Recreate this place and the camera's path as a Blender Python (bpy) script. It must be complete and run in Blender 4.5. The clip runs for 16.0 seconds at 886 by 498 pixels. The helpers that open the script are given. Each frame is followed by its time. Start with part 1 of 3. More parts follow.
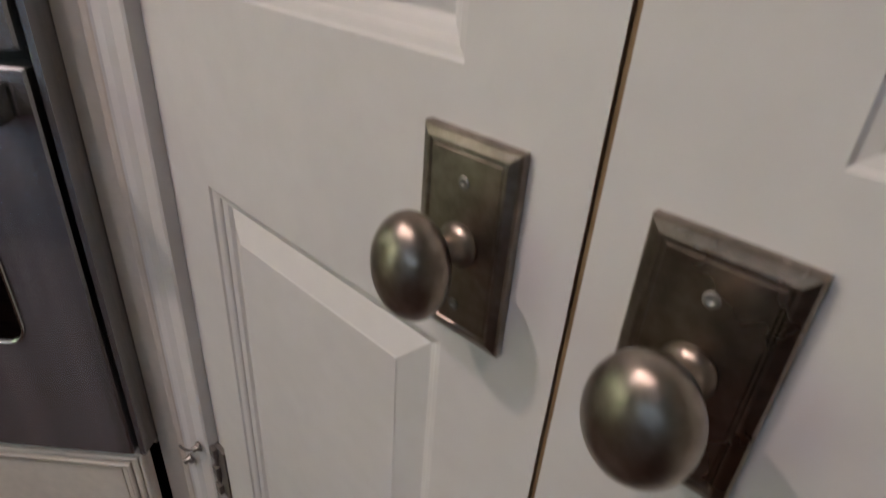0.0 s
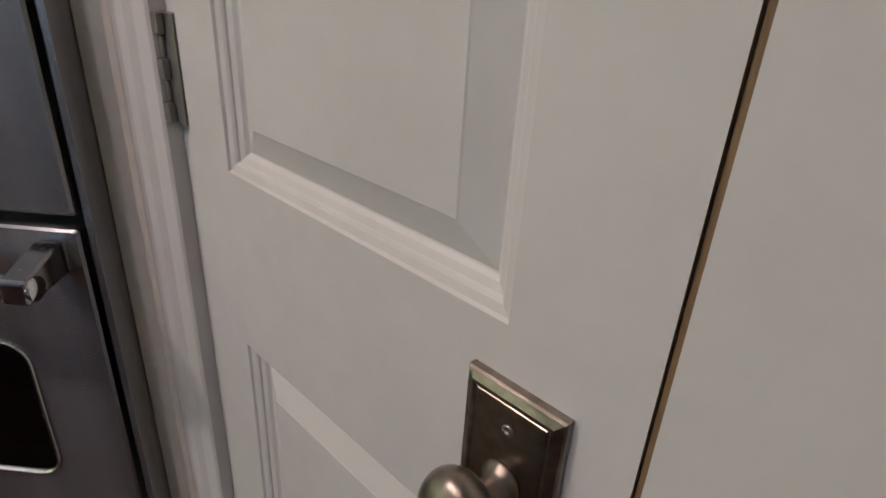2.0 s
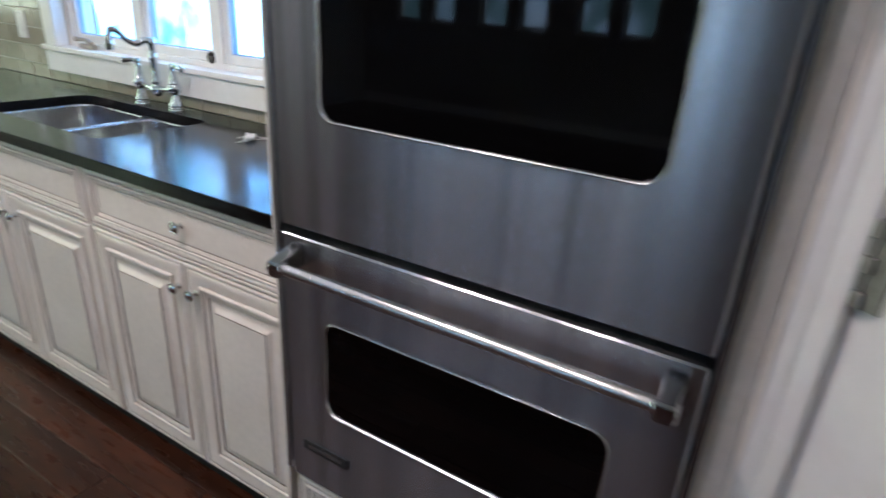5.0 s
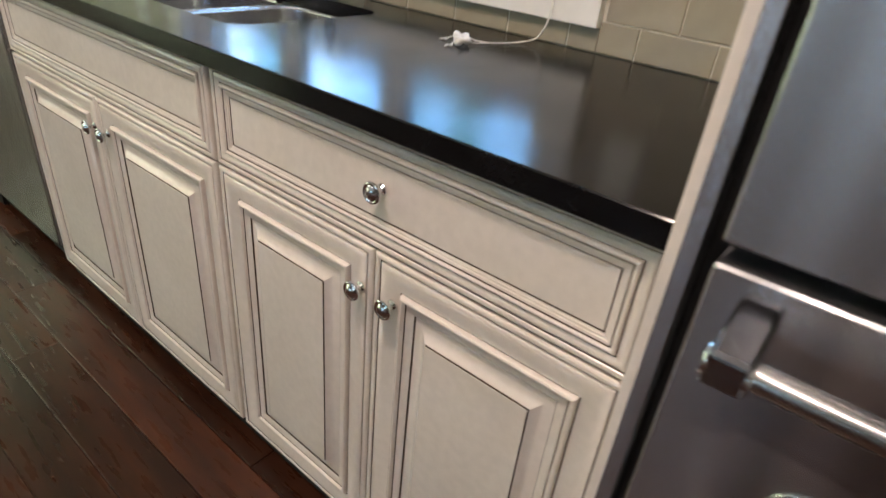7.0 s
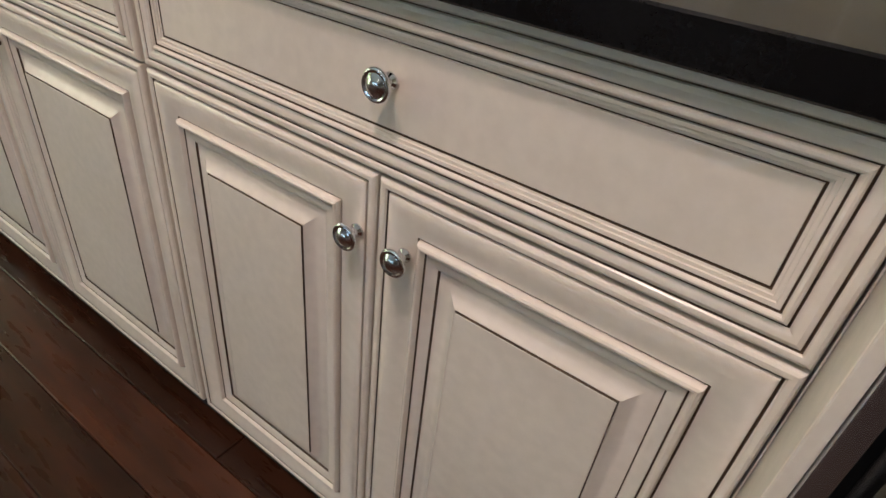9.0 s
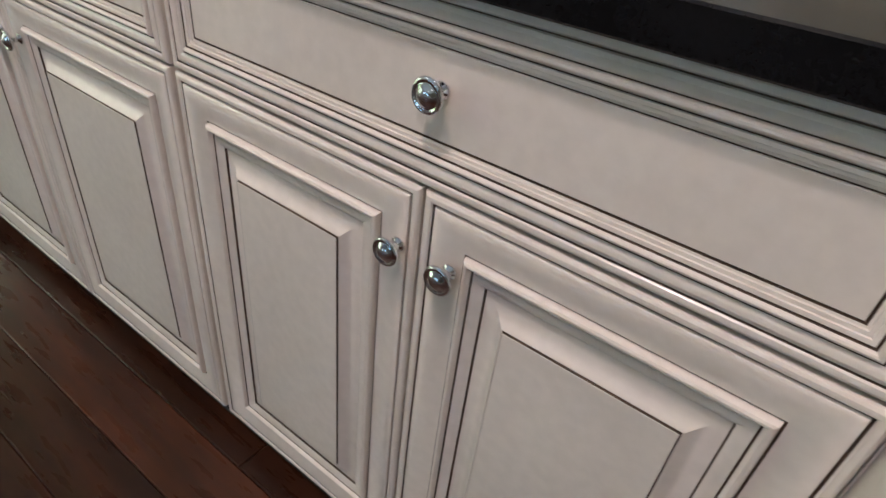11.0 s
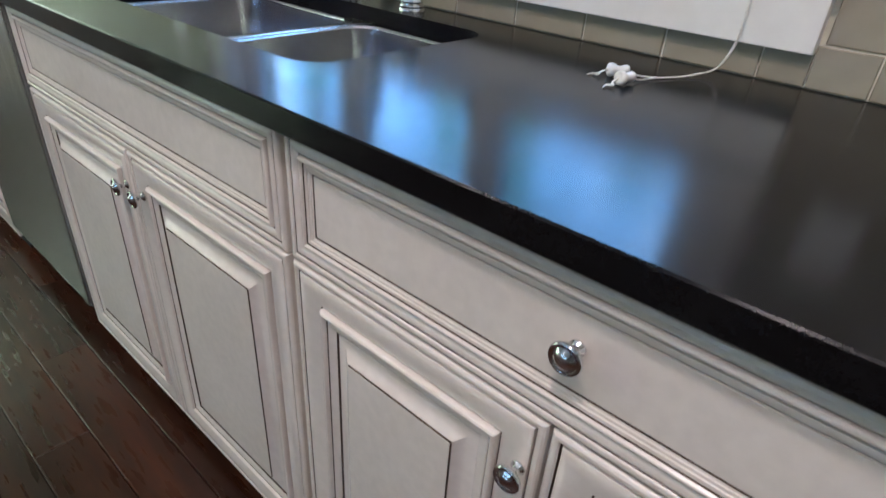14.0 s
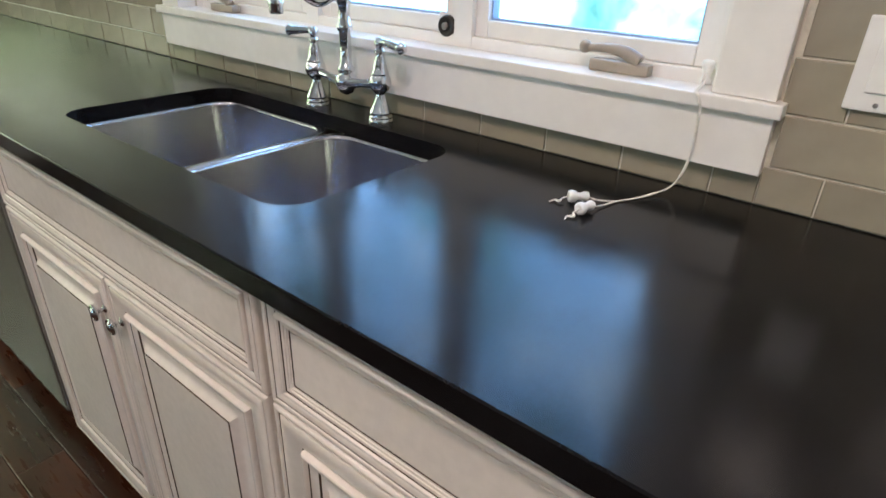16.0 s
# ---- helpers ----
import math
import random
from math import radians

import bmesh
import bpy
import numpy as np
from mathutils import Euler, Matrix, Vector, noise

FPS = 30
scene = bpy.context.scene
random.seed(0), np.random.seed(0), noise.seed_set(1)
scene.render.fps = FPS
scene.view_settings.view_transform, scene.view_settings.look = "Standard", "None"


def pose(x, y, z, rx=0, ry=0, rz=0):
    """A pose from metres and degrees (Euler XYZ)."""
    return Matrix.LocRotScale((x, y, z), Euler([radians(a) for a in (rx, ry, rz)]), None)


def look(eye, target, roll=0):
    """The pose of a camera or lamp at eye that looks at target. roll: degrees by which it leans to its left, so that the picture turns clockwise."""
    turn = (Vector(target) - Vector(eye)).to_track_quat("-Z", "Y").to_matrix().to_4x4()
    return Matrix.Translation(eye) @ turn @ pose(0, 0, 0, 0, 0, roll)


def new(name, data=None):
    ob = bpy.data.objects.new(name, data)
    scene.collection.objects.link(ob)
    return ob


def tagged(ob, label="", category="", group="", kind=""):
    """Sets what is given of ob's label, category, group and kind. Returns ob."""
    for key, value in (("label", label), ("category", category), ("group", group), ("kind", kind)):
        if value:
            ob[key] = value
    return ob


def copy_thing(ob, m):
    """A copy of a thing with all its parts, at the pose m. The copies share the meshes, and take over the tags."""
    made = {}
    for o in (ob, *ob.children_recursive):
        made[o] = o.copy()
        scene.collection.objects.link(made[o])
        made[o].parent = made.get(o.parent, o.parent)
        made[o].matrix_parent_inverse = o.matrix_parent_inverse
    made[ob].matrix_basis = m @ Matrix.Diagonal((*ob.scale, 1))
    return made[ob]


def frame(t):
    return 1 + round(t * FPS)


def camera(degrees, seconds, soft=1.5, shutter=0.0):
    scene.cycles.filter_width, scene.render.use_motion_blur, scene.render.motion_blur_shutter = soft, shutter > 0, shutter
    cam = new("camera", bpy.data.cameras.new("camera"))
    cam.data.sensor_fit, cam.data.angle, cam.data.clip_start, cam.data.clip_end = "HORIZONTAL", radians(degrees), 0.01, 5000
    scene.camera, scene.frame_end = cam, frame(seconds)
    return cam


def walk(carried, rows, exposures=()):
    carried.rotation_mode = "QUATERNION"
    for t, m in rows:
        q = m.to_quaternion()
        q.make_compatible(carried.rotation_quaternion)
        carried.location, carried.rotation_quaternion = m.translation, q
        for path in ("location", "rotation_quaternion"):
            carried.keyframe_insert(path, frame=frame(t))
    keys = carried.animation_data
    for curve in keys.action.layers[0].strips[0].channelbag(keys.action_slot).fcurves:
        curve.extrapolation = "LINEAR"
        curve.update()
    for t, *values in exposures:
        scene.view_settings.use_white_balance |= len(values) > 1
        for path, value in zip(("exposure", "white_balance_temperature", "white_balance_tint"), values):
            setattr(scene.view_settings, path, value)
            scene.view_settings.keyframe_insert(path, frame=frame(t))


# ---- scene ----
cam = camera(73.9, 16.0, shutter=0.5)
PATH = [
    (0, (-1.301, 1.462, 1.092), (-1.328, 3.192, 0.09), 4.4),
    (0.5, (-1.321, 1.486, 1.158), (-1.342, 3.235, 0.187), 3.3),
    (1, (-1.323, 1.5, 1.189), (-1.384, 3.288, 0.295), 2.9),
    (1.5, (-1.322, 1.507, 1.198), (-1.416, 3.305, 0.328), 2.6),
    (2, (-1.327, 1.504, 1.204), (-1.425, 3.303, 0.336), 3.4),
    (2.5, (-1.343, 1.493, 1.213), (-1.483, 3.291, 0.349), 4.1),
    (3, (-1.392, 1.463, 1.241), (-1.594, 3.259, 0.384), 5.4),
    (3.5, (-1.462, 1.407, 1.299), (-1.779, 3.177, 0.424), 5.2),
    (4, (-1.507, 1.357, 1.319), (-2.062, 3.104, 0.517), 4.5),
    (4.5, (-1.596, 1.32, 1.334), (-2.338, 3.006, 0.561), 3.9),
    (5, (-1.747, 1.325, 1.339), (-2.672, 2.918, 0.56), 3.6),
    (5.2, (-1.824, 1.328, 1.341), (-2.811, 2.883, 0.558), 3.9),
    (7.3, (-2.527, 1.667, 1.082), (-3.545, 3.046, 0.052), 6.2),
    (7.5, (-2.556, 1.685, 1.051), (-3.541, 3.078, 0.007), 6.5),
    (8, (-2.602, 1.719, 0.999), (-3.523, 3.125, -0.084), 6.9),
    (10.5, (-2.674, 1.762, 0.966), (-3.537, 3.15, -0.187), 7.3),
    (11, (-2.696, 1.759, 0.971), (-3.582, 3.132, -0.182), 7.3),
    (11.5, (-2.727, 1.755, 0.978), (-3.663, 3.1, -0.169), 6.8),
    (12, (-2.763, 1.742, 0.991), (-3.755, 3.06, -0.139), 6.3),
    (12.5, (-2.792, 1.739, 1.005), (-3.864, 3.022, -0.092), 5.2),
    (13, (-2.81, 1.743, 1.036), (-3.908, 3.033, -0.028), 4.9),
    (13.5, (-2.814, 1.764, 1.072), (-3.913, 3.069, 0.029), 4.6),
    (14, (-2.817, 1.783, 1.109), (-3.917, 3.102, 0.084), 4.2),
    (14.5, (-2.816, 1.798, 1.145), (-3.923, 3.132, 0.146), 3.4),
    (15, (-2.819, 1.809, 1.175), (-3.928, 3.162, 0.205), 2.8),
    (15.5, (-2.827, 1.818, 1.204), (-3.934, 3.193, 0.263), 2.5),
    (16, (-2.838, 1.817, 1.234), (-3.938, 3.219, 0.325), 2.2),
]
walk(cam, [(t, look(eye, target, roll)) for t, eye, target, roll in PATH],
     [(0.0, -0.91, 6850, 18.5), (1.5, -1.08, 6800, 17.5), (3.0, -1.0, 6700, 17), (4.2, -0.88, 6450, 15), (5.0, -0.66, 6050, 14), (6.4, -0.48, 6900, 15), (8.0, -0.67, 7300, 17), (10.4, -0.76, 6550, 17),
      (12.0, -0.72, 6250, 16), (13.5, -0.68, 5950, 15), (15.0, -0.77, 6350, 16), (16.0, -0.69, 6750, 16.5)])

# ---- world and light ----
world = bpy.data.worlds.new("sky_world")
scene.world = world
world.use_nodes = True
wn = world.node_tree
sky = wn.nodes.new("ShaderNodeTexSky")
sky.sky_type, sky.sun_disc = "NISHITA", False
sky.sun_elevation, sky.sun_rotation = radians(48), radians(-60)
wn.links.new(sky.outputs[0], wn.nodes["Background"].inputs[0])
wn.nodes["Background"].inputs[1].default_value = 0.12


def lamp(name, kind, m, energy, color=(1, 1, 1), size=0.2, shape="DISK", size_y=None):
    d = bpy.data.lights.new(name, kind)
    d.energy, d.color = energy, color
    if kind == "AREA":
        d.shape, d.size = shape, size
        if size_y:
            d.size_y = size_y
    ob = new(name, d)
    ob.matrix_world = m
    return ob


sun = lamp("sun", "SUN", look((4, -6, 9), (0, 0, 0)), 2.5, (1, 0.95, 0.86))
sun.data.angle = radians(0.5)


# ---- materials ----
def mat(name, color, rough=0.5, metal=0.0, grain=0.0, grain_scale=40.0, bump=0.0, bump_scale=200.0,
        stain=0.0, stain_scale=4.0, stretch=(1, 1, 1), coat=0.0, vary=0.0, rough_var=0.0):
    m = bpy.data.materials.new(name)
    m.use_nodes = True
    nt = m.node_tree
    N, L = nt.nodes, nt.links
    b = N["Principled BSDF"]
    b.inputs["Base Color"].default_value = (*color, 1)
    b.inputs["Roughness"].default_value = rough
    b.inputs["Metallic"].default_value = metal
    b.inputs["Coat Weight"].default_value = coat
    co = N.new("ShaderNodeTexCoord")
    mp = N.new("ShaderNodeMapping")
    mp.inputs["Scale"].default_value = stretch
    L.new(co.outputs["Object"], mp.inputs["Vector"])
    out = None
    if grain or stain or vary:
        base = N.new("ShaderNodeRGB")
        base.outputs[0].default_value = (*color, 1)
        out = base.outputs[0]

        def layer(fac_socket, amount, low=0.35, high=0.65):
            nonlocal out
            mr = N.new("ShaderNodeMapRange")
            mr.inputs["From Min"].default_value, mr.inputs["From Max"].default_value = low, high
            mr.inputs["To Min"].default_value, mr.inputs["To Max"].default_value = 1 - amount, 1 + amount
            L.new(fac_socket, mr.inputs["Value"])
            mx = N.new("ShaderNodeVectorMath")
            mx.operation = "MULTIPLY"
            L.new(out, mx.inputs[0])
            L.new(mr.outputs[0], mx.inputs[1])
            out = mx.outputs[0]
        if grain:
            n = N.new("ShaderNodeTexNoise")
            n.inputs["Scale"].default_value, n.inputs["Detail"].default_value = grain_scale, 6
            L.new(mp.outputs[0], n.inputs["Vector"])
            layer(n.outputs[0], grain)
        if stain:
            n = N.new("ShaderNodeTexNoise")
            n.inputs["Scale"].default_value, n.inputs["Detail"].default_value = stain_scale, 4
            L.new(mp.outputs[0], n.inputs["Vector"])
            layer(n.outputs[0], stain)
        if vary:
            oi = N.new("ShaderNodeObjectInfo")
            layer(oi.outputs["Random"], vary, 0, 1)
        L.new(out, b.inputs["Base Color"])
    if rough_var:
        n = N.new("ShaderNodeTexNoise")
        n.inputs["Scale"].default_value, n.inputs["Detail"].default_value = 9, 5
        L.new(mp.outputs[0], n.inputs["Vector"])
        mr = N.new("ShaderNodeMapRange")
        mr.inputs["From Min"].default_value, mr.inputs["From Max"].default_value = 0.3, 0.7
        mr.inputs["To Min"].default_value, mr.inputs["To Max"].default_value = rough - rough_var, rough + rough_var
        L.new(n.outputs[0], mr.inputs["Value"])
        L.new(mr.outputs[0], b.inputs["Roughness"])
    if bump:
        n = N.new("ShaderNodeTexNoise")
        n.inputs["Scale"].default_value, n.inputs["Detail"].default_value = bump_scale, 4
        L.new(mp.outputs[0], n.inputs["Vector"])
        bp = N.new("ShaderNodeBump")
        bp.inputs["Strength"].default_value, bp.inputs["Distance"].default_value = bump, 0.002
        L.new(n.outputs[0], bp.inputs["Height"])
        L.new(bp.outputs[0], b.inputs["Normal"])
    return m


def glow(name, colors, strength, scale, stretch=(1, 1, 1)):
    """A plain self-lit outdoor backdrop: daylight on out-of-focus leaves, sky gaps and shade, put into its glow."""
    m = bpy.data.materials.new(name)
    m.use_nodes = True
    nt = m.node_tree
    N, L = nt.nodes, nt.links
    N.remove(N["Principled BSDF"])
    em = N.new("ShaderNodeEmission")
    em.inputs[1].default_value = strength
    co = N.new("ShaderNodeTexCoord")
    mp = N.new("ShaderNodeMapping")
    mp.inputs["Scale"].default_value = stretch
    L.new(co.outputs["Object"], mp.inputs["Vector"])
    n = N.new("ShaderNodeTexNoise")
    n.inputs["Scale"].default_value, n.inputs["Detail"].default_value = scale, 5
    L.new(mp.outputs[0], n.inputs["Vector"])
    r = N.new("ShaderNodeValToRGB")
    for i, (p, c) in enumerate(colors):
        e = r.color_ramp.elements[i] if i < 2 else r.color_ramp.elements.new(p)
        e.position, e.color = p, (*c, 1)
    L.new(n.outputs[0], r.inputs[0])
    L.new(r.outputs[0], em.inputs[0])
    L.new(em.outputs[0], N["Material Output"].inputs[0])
    return m


def brushed(name, color, rough=0.30):
    """Stainless sheet brushed upright: reflections smear along z, faint vertical streaks painted for window
    reflections and wear.
    """
    m2 = mat(name, color, rough, 1.0, grain=0.24, grain_scale=4, stretch=(7, 7, 0.08), bump=0.05, bump_scale=3)
    nt2 = m2.node_tree
    b5 = nt2.nodes["Principled BSDF"]
    b5.inputs["Anisotropic"].default_value = 0.88
    tg = nt2.nodes.new("ShaderNodeTangent")
    tg.direction_type, tg.axis = "RADIAL", "X"
    nt2.links.new(tg.outputs[0], b5.inputs["Tangent"])
    return m2


CREAM = mat("cream_cabinet_paint", (0.69, 0.63, 0.572), 0.25, grain=0.03, grain_scale=60, stain=0.04, stain_scale=5, bump=0.05, bump_scale=300)
GLAZE = mat("brown_glaze", (0.055, 0.032, 0.018), 0.55, grain=0.4, grain_scale=45)
DOORWHITE = mat("white_door_paint", (0.68, 0.66, 0.655), 0.42, grain=0.02, grain_scale=30, stain=0.035, stain_scale=4, bump=0.06, bump_scale=180)
TRIM = mat("white_trim_paint", (0.80, 0.78, 0.74), 0.35, grain=0.02, grain_scale=30, stain=0.03, stain_scale=6, bump=0.04)
WALL = mat("wall_paint", (0.62, 0.57, 0.48), 0.7, grain=0.03, stain=0.03, bump=0.15, bump_scale=250)
# darker copy of WALL: the dimness of the room's far side put into paint
DARKWALL = mat("dimmed_wall_paint", (0.22, 0.20, 0.17), 0.75, grain=0.03, stain=0.03, bump=0.15, bump_scale=250)
CEIL = mat("ceiling_paint", (0.8, 0.79, 0.77), 0.8, grain=0.02, stain=0.02, bump=0.1)
STONE = mat("black_honed_granite", (0.0055, 0.0055, 0.006), 0.185, grain=0.15, grain_scale=350, stain=0.25, stain_scale=14, rough_var=0.045)
STONE.node_tree.nodes["Principled BSDF"].inputs["Specular IOR Level"].default_value = 0.20
STEEL = brushed("brushed_steel", (0.42, 0.42, 0.435), 0.27)
STEEL_H = mat("brushed_steel_across", (0.52, 0.51, 0.50), 0.25, 1.0, grain=0.05, grain_scale=14, stretch=(0.6, 40, 40), bump=0.03, bump_scale=18)
BRACKET = mat("cast_steel_bracket", (0.33, 0.33, 0.345), 0.16, 1.0, grain=0.05, grain_scale=40, rough_var=0.04)
SINKSTEEL = mat("satin_sink_steel", (0.52, 0.50, 0.52), 0.21, 1.0, grain=0.03, grain_scale=20, stretch=(1, 3, 3))
CHROME = mat("polished_chrome", (0.75, 0.76, 0.78), 0.06, 1.0, grain=0.03, grain_scale=60)
NICKEL = mat("aged_nickel", (0.30, 0.255, 0.22), 0.31, 1.0, grain=0.10, grain_scale=120, stain=0.15, stain_scale=30, bump=0.04, bump_scale=500, rough_var=0.07)
BLACKGLASS = mat("black_oven_glass", (0.0015, 0.0015, 0.0018), 0.04, grain=0.1)
BLACKGLASS.node_tree.nodes["Principled BSDF"].inputs["Specular IOR Level"].default_value = 0.20
# near-black for shaded toe kicks and gaps, also the oven body and plate
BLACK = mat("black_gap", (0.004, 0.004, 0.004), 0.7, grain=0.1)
GROUT = mat("grout", (0.62, 0.58, 0.47), 0.85, grain=0.08, grain_scale=120, bump=0.2)
TILE = mat("olive_glass_tile", (0.32, 0.285, 0.212), 0.20, grain=0.04, grain_scale=25, stain=0.05, stain_scale=8, vary=0.10, coat=0.2, bump=0.02, bump_scale=30)
PLASTIC = mat("white_plastic", (0.80, 0.79, 0.76), 0.35, grain=0.02)
CORDMAT = mat("white_cord", (0.76, 0.74, 0.68), 0.7, grain=0.1, grain_scale=400)
TAN = mat("tan_window_metal", (0.34, 0.29, 0.235), 0.42, 0.0, grain=0.06)
BRASSEDGE = mat("door_edge_wood", (0.22, 0.14, 0.075), 0.6, grain=0.2, grain_scale=30, stretch=(8, 8, 1))
BLUEGREY = mat("window_gasket", (0.25, 0.36, 0.52), 0.5, grain=0.05)
GALV = mat("zinc_hinge", (0.30, 0.285, 0.275), 0.42, 0.8, grain=0.1, grain_scale=80)


def wood_floor():
    m = mat("dark_scraped_oak", (0.040, 0.0125, 0.0055), 0.30, grain=0.13, grain_scale=11, stretch=(1.0, 7, 7), stain=0.45, stain_scale=2.0, vary=0.35, bump=0.09, bump_scale=6, rough_var=0.06)
    m.node_tree.nodes["Principled BSDF"].inputs["Specular IOR Level"].default_value = 0.33
    return m


OAK = wood_floor()
m = bpy.data.materials.new("clear_glass")
m.use_nodes = True
b = m.node_tree.nodes["Principled BSDF"]
b.inputs["Transmission Weight"].default_value, b.inputs["Roughness"].default_value, b.inputs["IOR"].default_value = 1.0, 0.0, 1.45
b.inputs["Base Color"].default_value = (0.97, 1, 0.99, 1)
GLASS = m
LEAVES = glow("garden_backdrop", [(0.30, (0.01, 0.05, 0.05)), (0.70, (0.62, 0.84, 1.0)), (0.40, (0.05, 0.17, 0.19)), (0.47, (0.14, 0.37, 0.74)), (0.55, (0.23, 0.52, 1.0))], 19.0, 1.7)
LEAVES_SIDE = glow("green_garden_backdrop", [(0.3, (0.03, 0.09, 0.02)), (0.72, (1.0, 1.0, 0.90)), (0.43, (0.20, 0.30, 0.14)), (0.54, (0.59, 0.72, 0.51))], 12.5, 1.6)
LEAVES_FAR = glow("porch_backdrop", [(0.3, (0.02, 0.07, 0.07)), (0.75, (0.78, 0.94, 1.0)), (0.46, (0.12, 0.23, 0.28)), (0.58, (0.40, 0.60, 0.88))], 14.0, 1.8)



# ---- mesh helpers ----
def mesh_of(bm, name, mats, smooth=False):
    bmesh.ops.recalc_face_normals(bm, faces=bm.faces)
    me = bpy.data.meshes.new(name)
    bm.to_mesh(me)
    bm.free()
    for mm in (mats if isinstance(mats, (list, tuple)) else [mats]):
        me.materials.append(mm)
    if smooth:
        for p in me.polygons:
            p.use_smooth = True
    return me


def part(name, bm, material, parent, label="", smooth=False):
    ob = new(name, mesh_of(bm, name, material, smooth))
    ob.parent = parent
    if label:
        tagged(ob, label)
    return ob


def thing(name, label, category, group="", kind="", at=(0, 0, 0), rz=0):
    ob = new(name)
    ob.empty_display_size = 0.05
    ob.matrix_world = pose(*at, 0, 0, rz)
    return tagged(ob, label, category, group, kind)


def solid(name, bm, material, label, category, kind="", smooth=False):
    ob = new(name, mesh_of(bm, name, material, smooth))
    return tagged(ob, label, category, "", kind)


def add_box(bm, x0, x1, y0, y1, z0, z1, bevel=0.0, mi=0):
    vs = [bm.verts.new((x, y, z)) for x in (x0, x1) for y in (y0, y1) for z in (z0, z1)]
    idx = [(0, 1, 3, 2), (4, 6, 7, 5), (0, 4, 5, 1), (2, 3, 7, 6), (0, 2, 6, 4), (1, 5, 7, 3)]
    fs = [bm.faces.new([vs[i] for i in f]) for f in idx]
    for f in fs:
        f.material_index = mi
    if bevel:
        es = {e for f in fs for e in f.edges}
        r = bmesh.ops.bevel(bm, geom=list(es), offset=bevel, segments=2, affect="EDGES", profile=0.6)
        for f in r["faces"]:
            f.material_index = mi
    return bm


def box(x0, x1, y0, y1, z0, z1, bevel=0.0):
    return add_box(bmesh.new(), x0, x1, y0, y1, z0, z1, bevel)


def lathe(profile, n=28, axis="z"):
    """Revolve (radius, height) pairs about z, or about y towards -y."""
    bm = bmesh.new()
    rings = []
    for r, h in profile:
        ring = []
        for i in range(n):
            a = 2 * math.pi * i / n
            c, s = r * math.cos(a), r * math.sin(a)
            ring.append(bm.verts.new((c, s, h) if axis == "z" else (c, -h, s)))
        rings.append(ring)
    for a, b2 in zip(rings, rings[1:]):
        for i in range(n):
            bm.faces.new((a[i], a[(i + 1) % n], b2[(i + 1) % n], b2[i]))
    bm.faces.new(rings[0])
    bm.faces.new(rings[-1])
    return bm


def tube(points, radius, n=12, bm=None, steps=8):
    """A round bar along a smooth path; radius is a number or one per point."""
    bm = bm or bmesh.new()
    P = [Vector(p) for p in points]
    R = list(radius) if isinstance(radius, (list, tuple)) else [radius] * len(P)
    path, rad = [], []
    for i in range(len(P) - 1):
        a, b2, c, d = P[max(i - 1, 0)], P[i], P[i + 1], P[min(i + 2, len(P) - 1)]
        for k in range(steps):
            t = k / steps
            path.append(0.5 * ((2 * b2) + (c - a) * t + (2 * a - 5 * b2 + 4 * c - d) * t * t + (3 * b2 - a - 3 * c + d) * t ** 3))
            rad.append(R[i] + (R[i + 1] - R[i]) * t)
    path.append(P[-1])
    rad.append(R[-1])
    rings, up = [], Vector((0.03, 0.02, 1)).normalized()
    for i, p in enumerate(path):
        tan = (path[min(i + 1, len(path) - 1)] - path[max(i - 1, 0)]).normalized()
        side = tan.cross(up)
        if side.length < 0.1:
            side = tan.cross(Vector((1, 0, 0)))
        side.normalize()
        up = side.cross(tan).normalized()
        rings.append([bm.verts.new(p + rad[i] * (math.cos(2 * math.pi * k / n) * side + math.sin(2 * math.pi * k / n) * up)) for k in range(n)])
    for a, b2 in zip(rings, rings[1:]):
        for k in range(n):
            bm.faces.new((a[k], a[(k + 1) % n], b2[(k + 1) % n], b2[k]))
    bm.faces.new(rings[0])
    bm.faces.new(rings[-1])
    return bm


def moulded(x0, x1, z0, z1, y, prof, back=0.02):
    """A panel in the plane y, facing -y: nested rectangles (inset, depth behind y, glazed)."""
    bm = bmesh.new()

    def rect(i, dep):
        return [bm.verts.new(v) for v in ((x0 + i, y + dep, z0 + i), (x1 - i, y + dep, z0 + i), (x1 - i, y + dep, z1 - i), (x0 + i, y + dep, z1 - i))]
    prev = rect(0, back)
    bm.faces.new(prev)
    for i, dep, dark in prof:
        cur = rect(i, dep)
        for k in range(4):
            f = bm.faces.new((prev[k], prev[(k + 1) % 4], cur[(k + 1) % 4], cur[k]))
            f.material_index = 1 if dark else 0
        prev = cur
    bm.faces.new(prev)
    return bm


def soften(ob, deg=24):
    """Smooth shading across gentle bends only."""
    me = ob.data
    b4 = bmesh.new()
    b4.from_mesh(me)
    for f in b4.faces:
        f.smooth = True
    for e in b4.edges:
        e.smooth = len(e.link_faces) == 2 and e.calc_face_angle(0) < radians(deg)
    b4.to_mesh(me)
    b4.free()
    return ob


def rounded(x0, x1, y0, y1, r, n=6):
    pts = []
    for cx, cy, a0 in ((x1 - r, y1 - r, 0), (x0 + r, y1 - r, 90), (x0 + r, y0 + r, 180), (x1 - r, y0 + r, 270)):
        for i in range(n + 1):
            a = radians(a0 + 90 * i / n)
            pts.append((cx + r * math.cos(a), cy + r * math.sin(a)))
    return pts


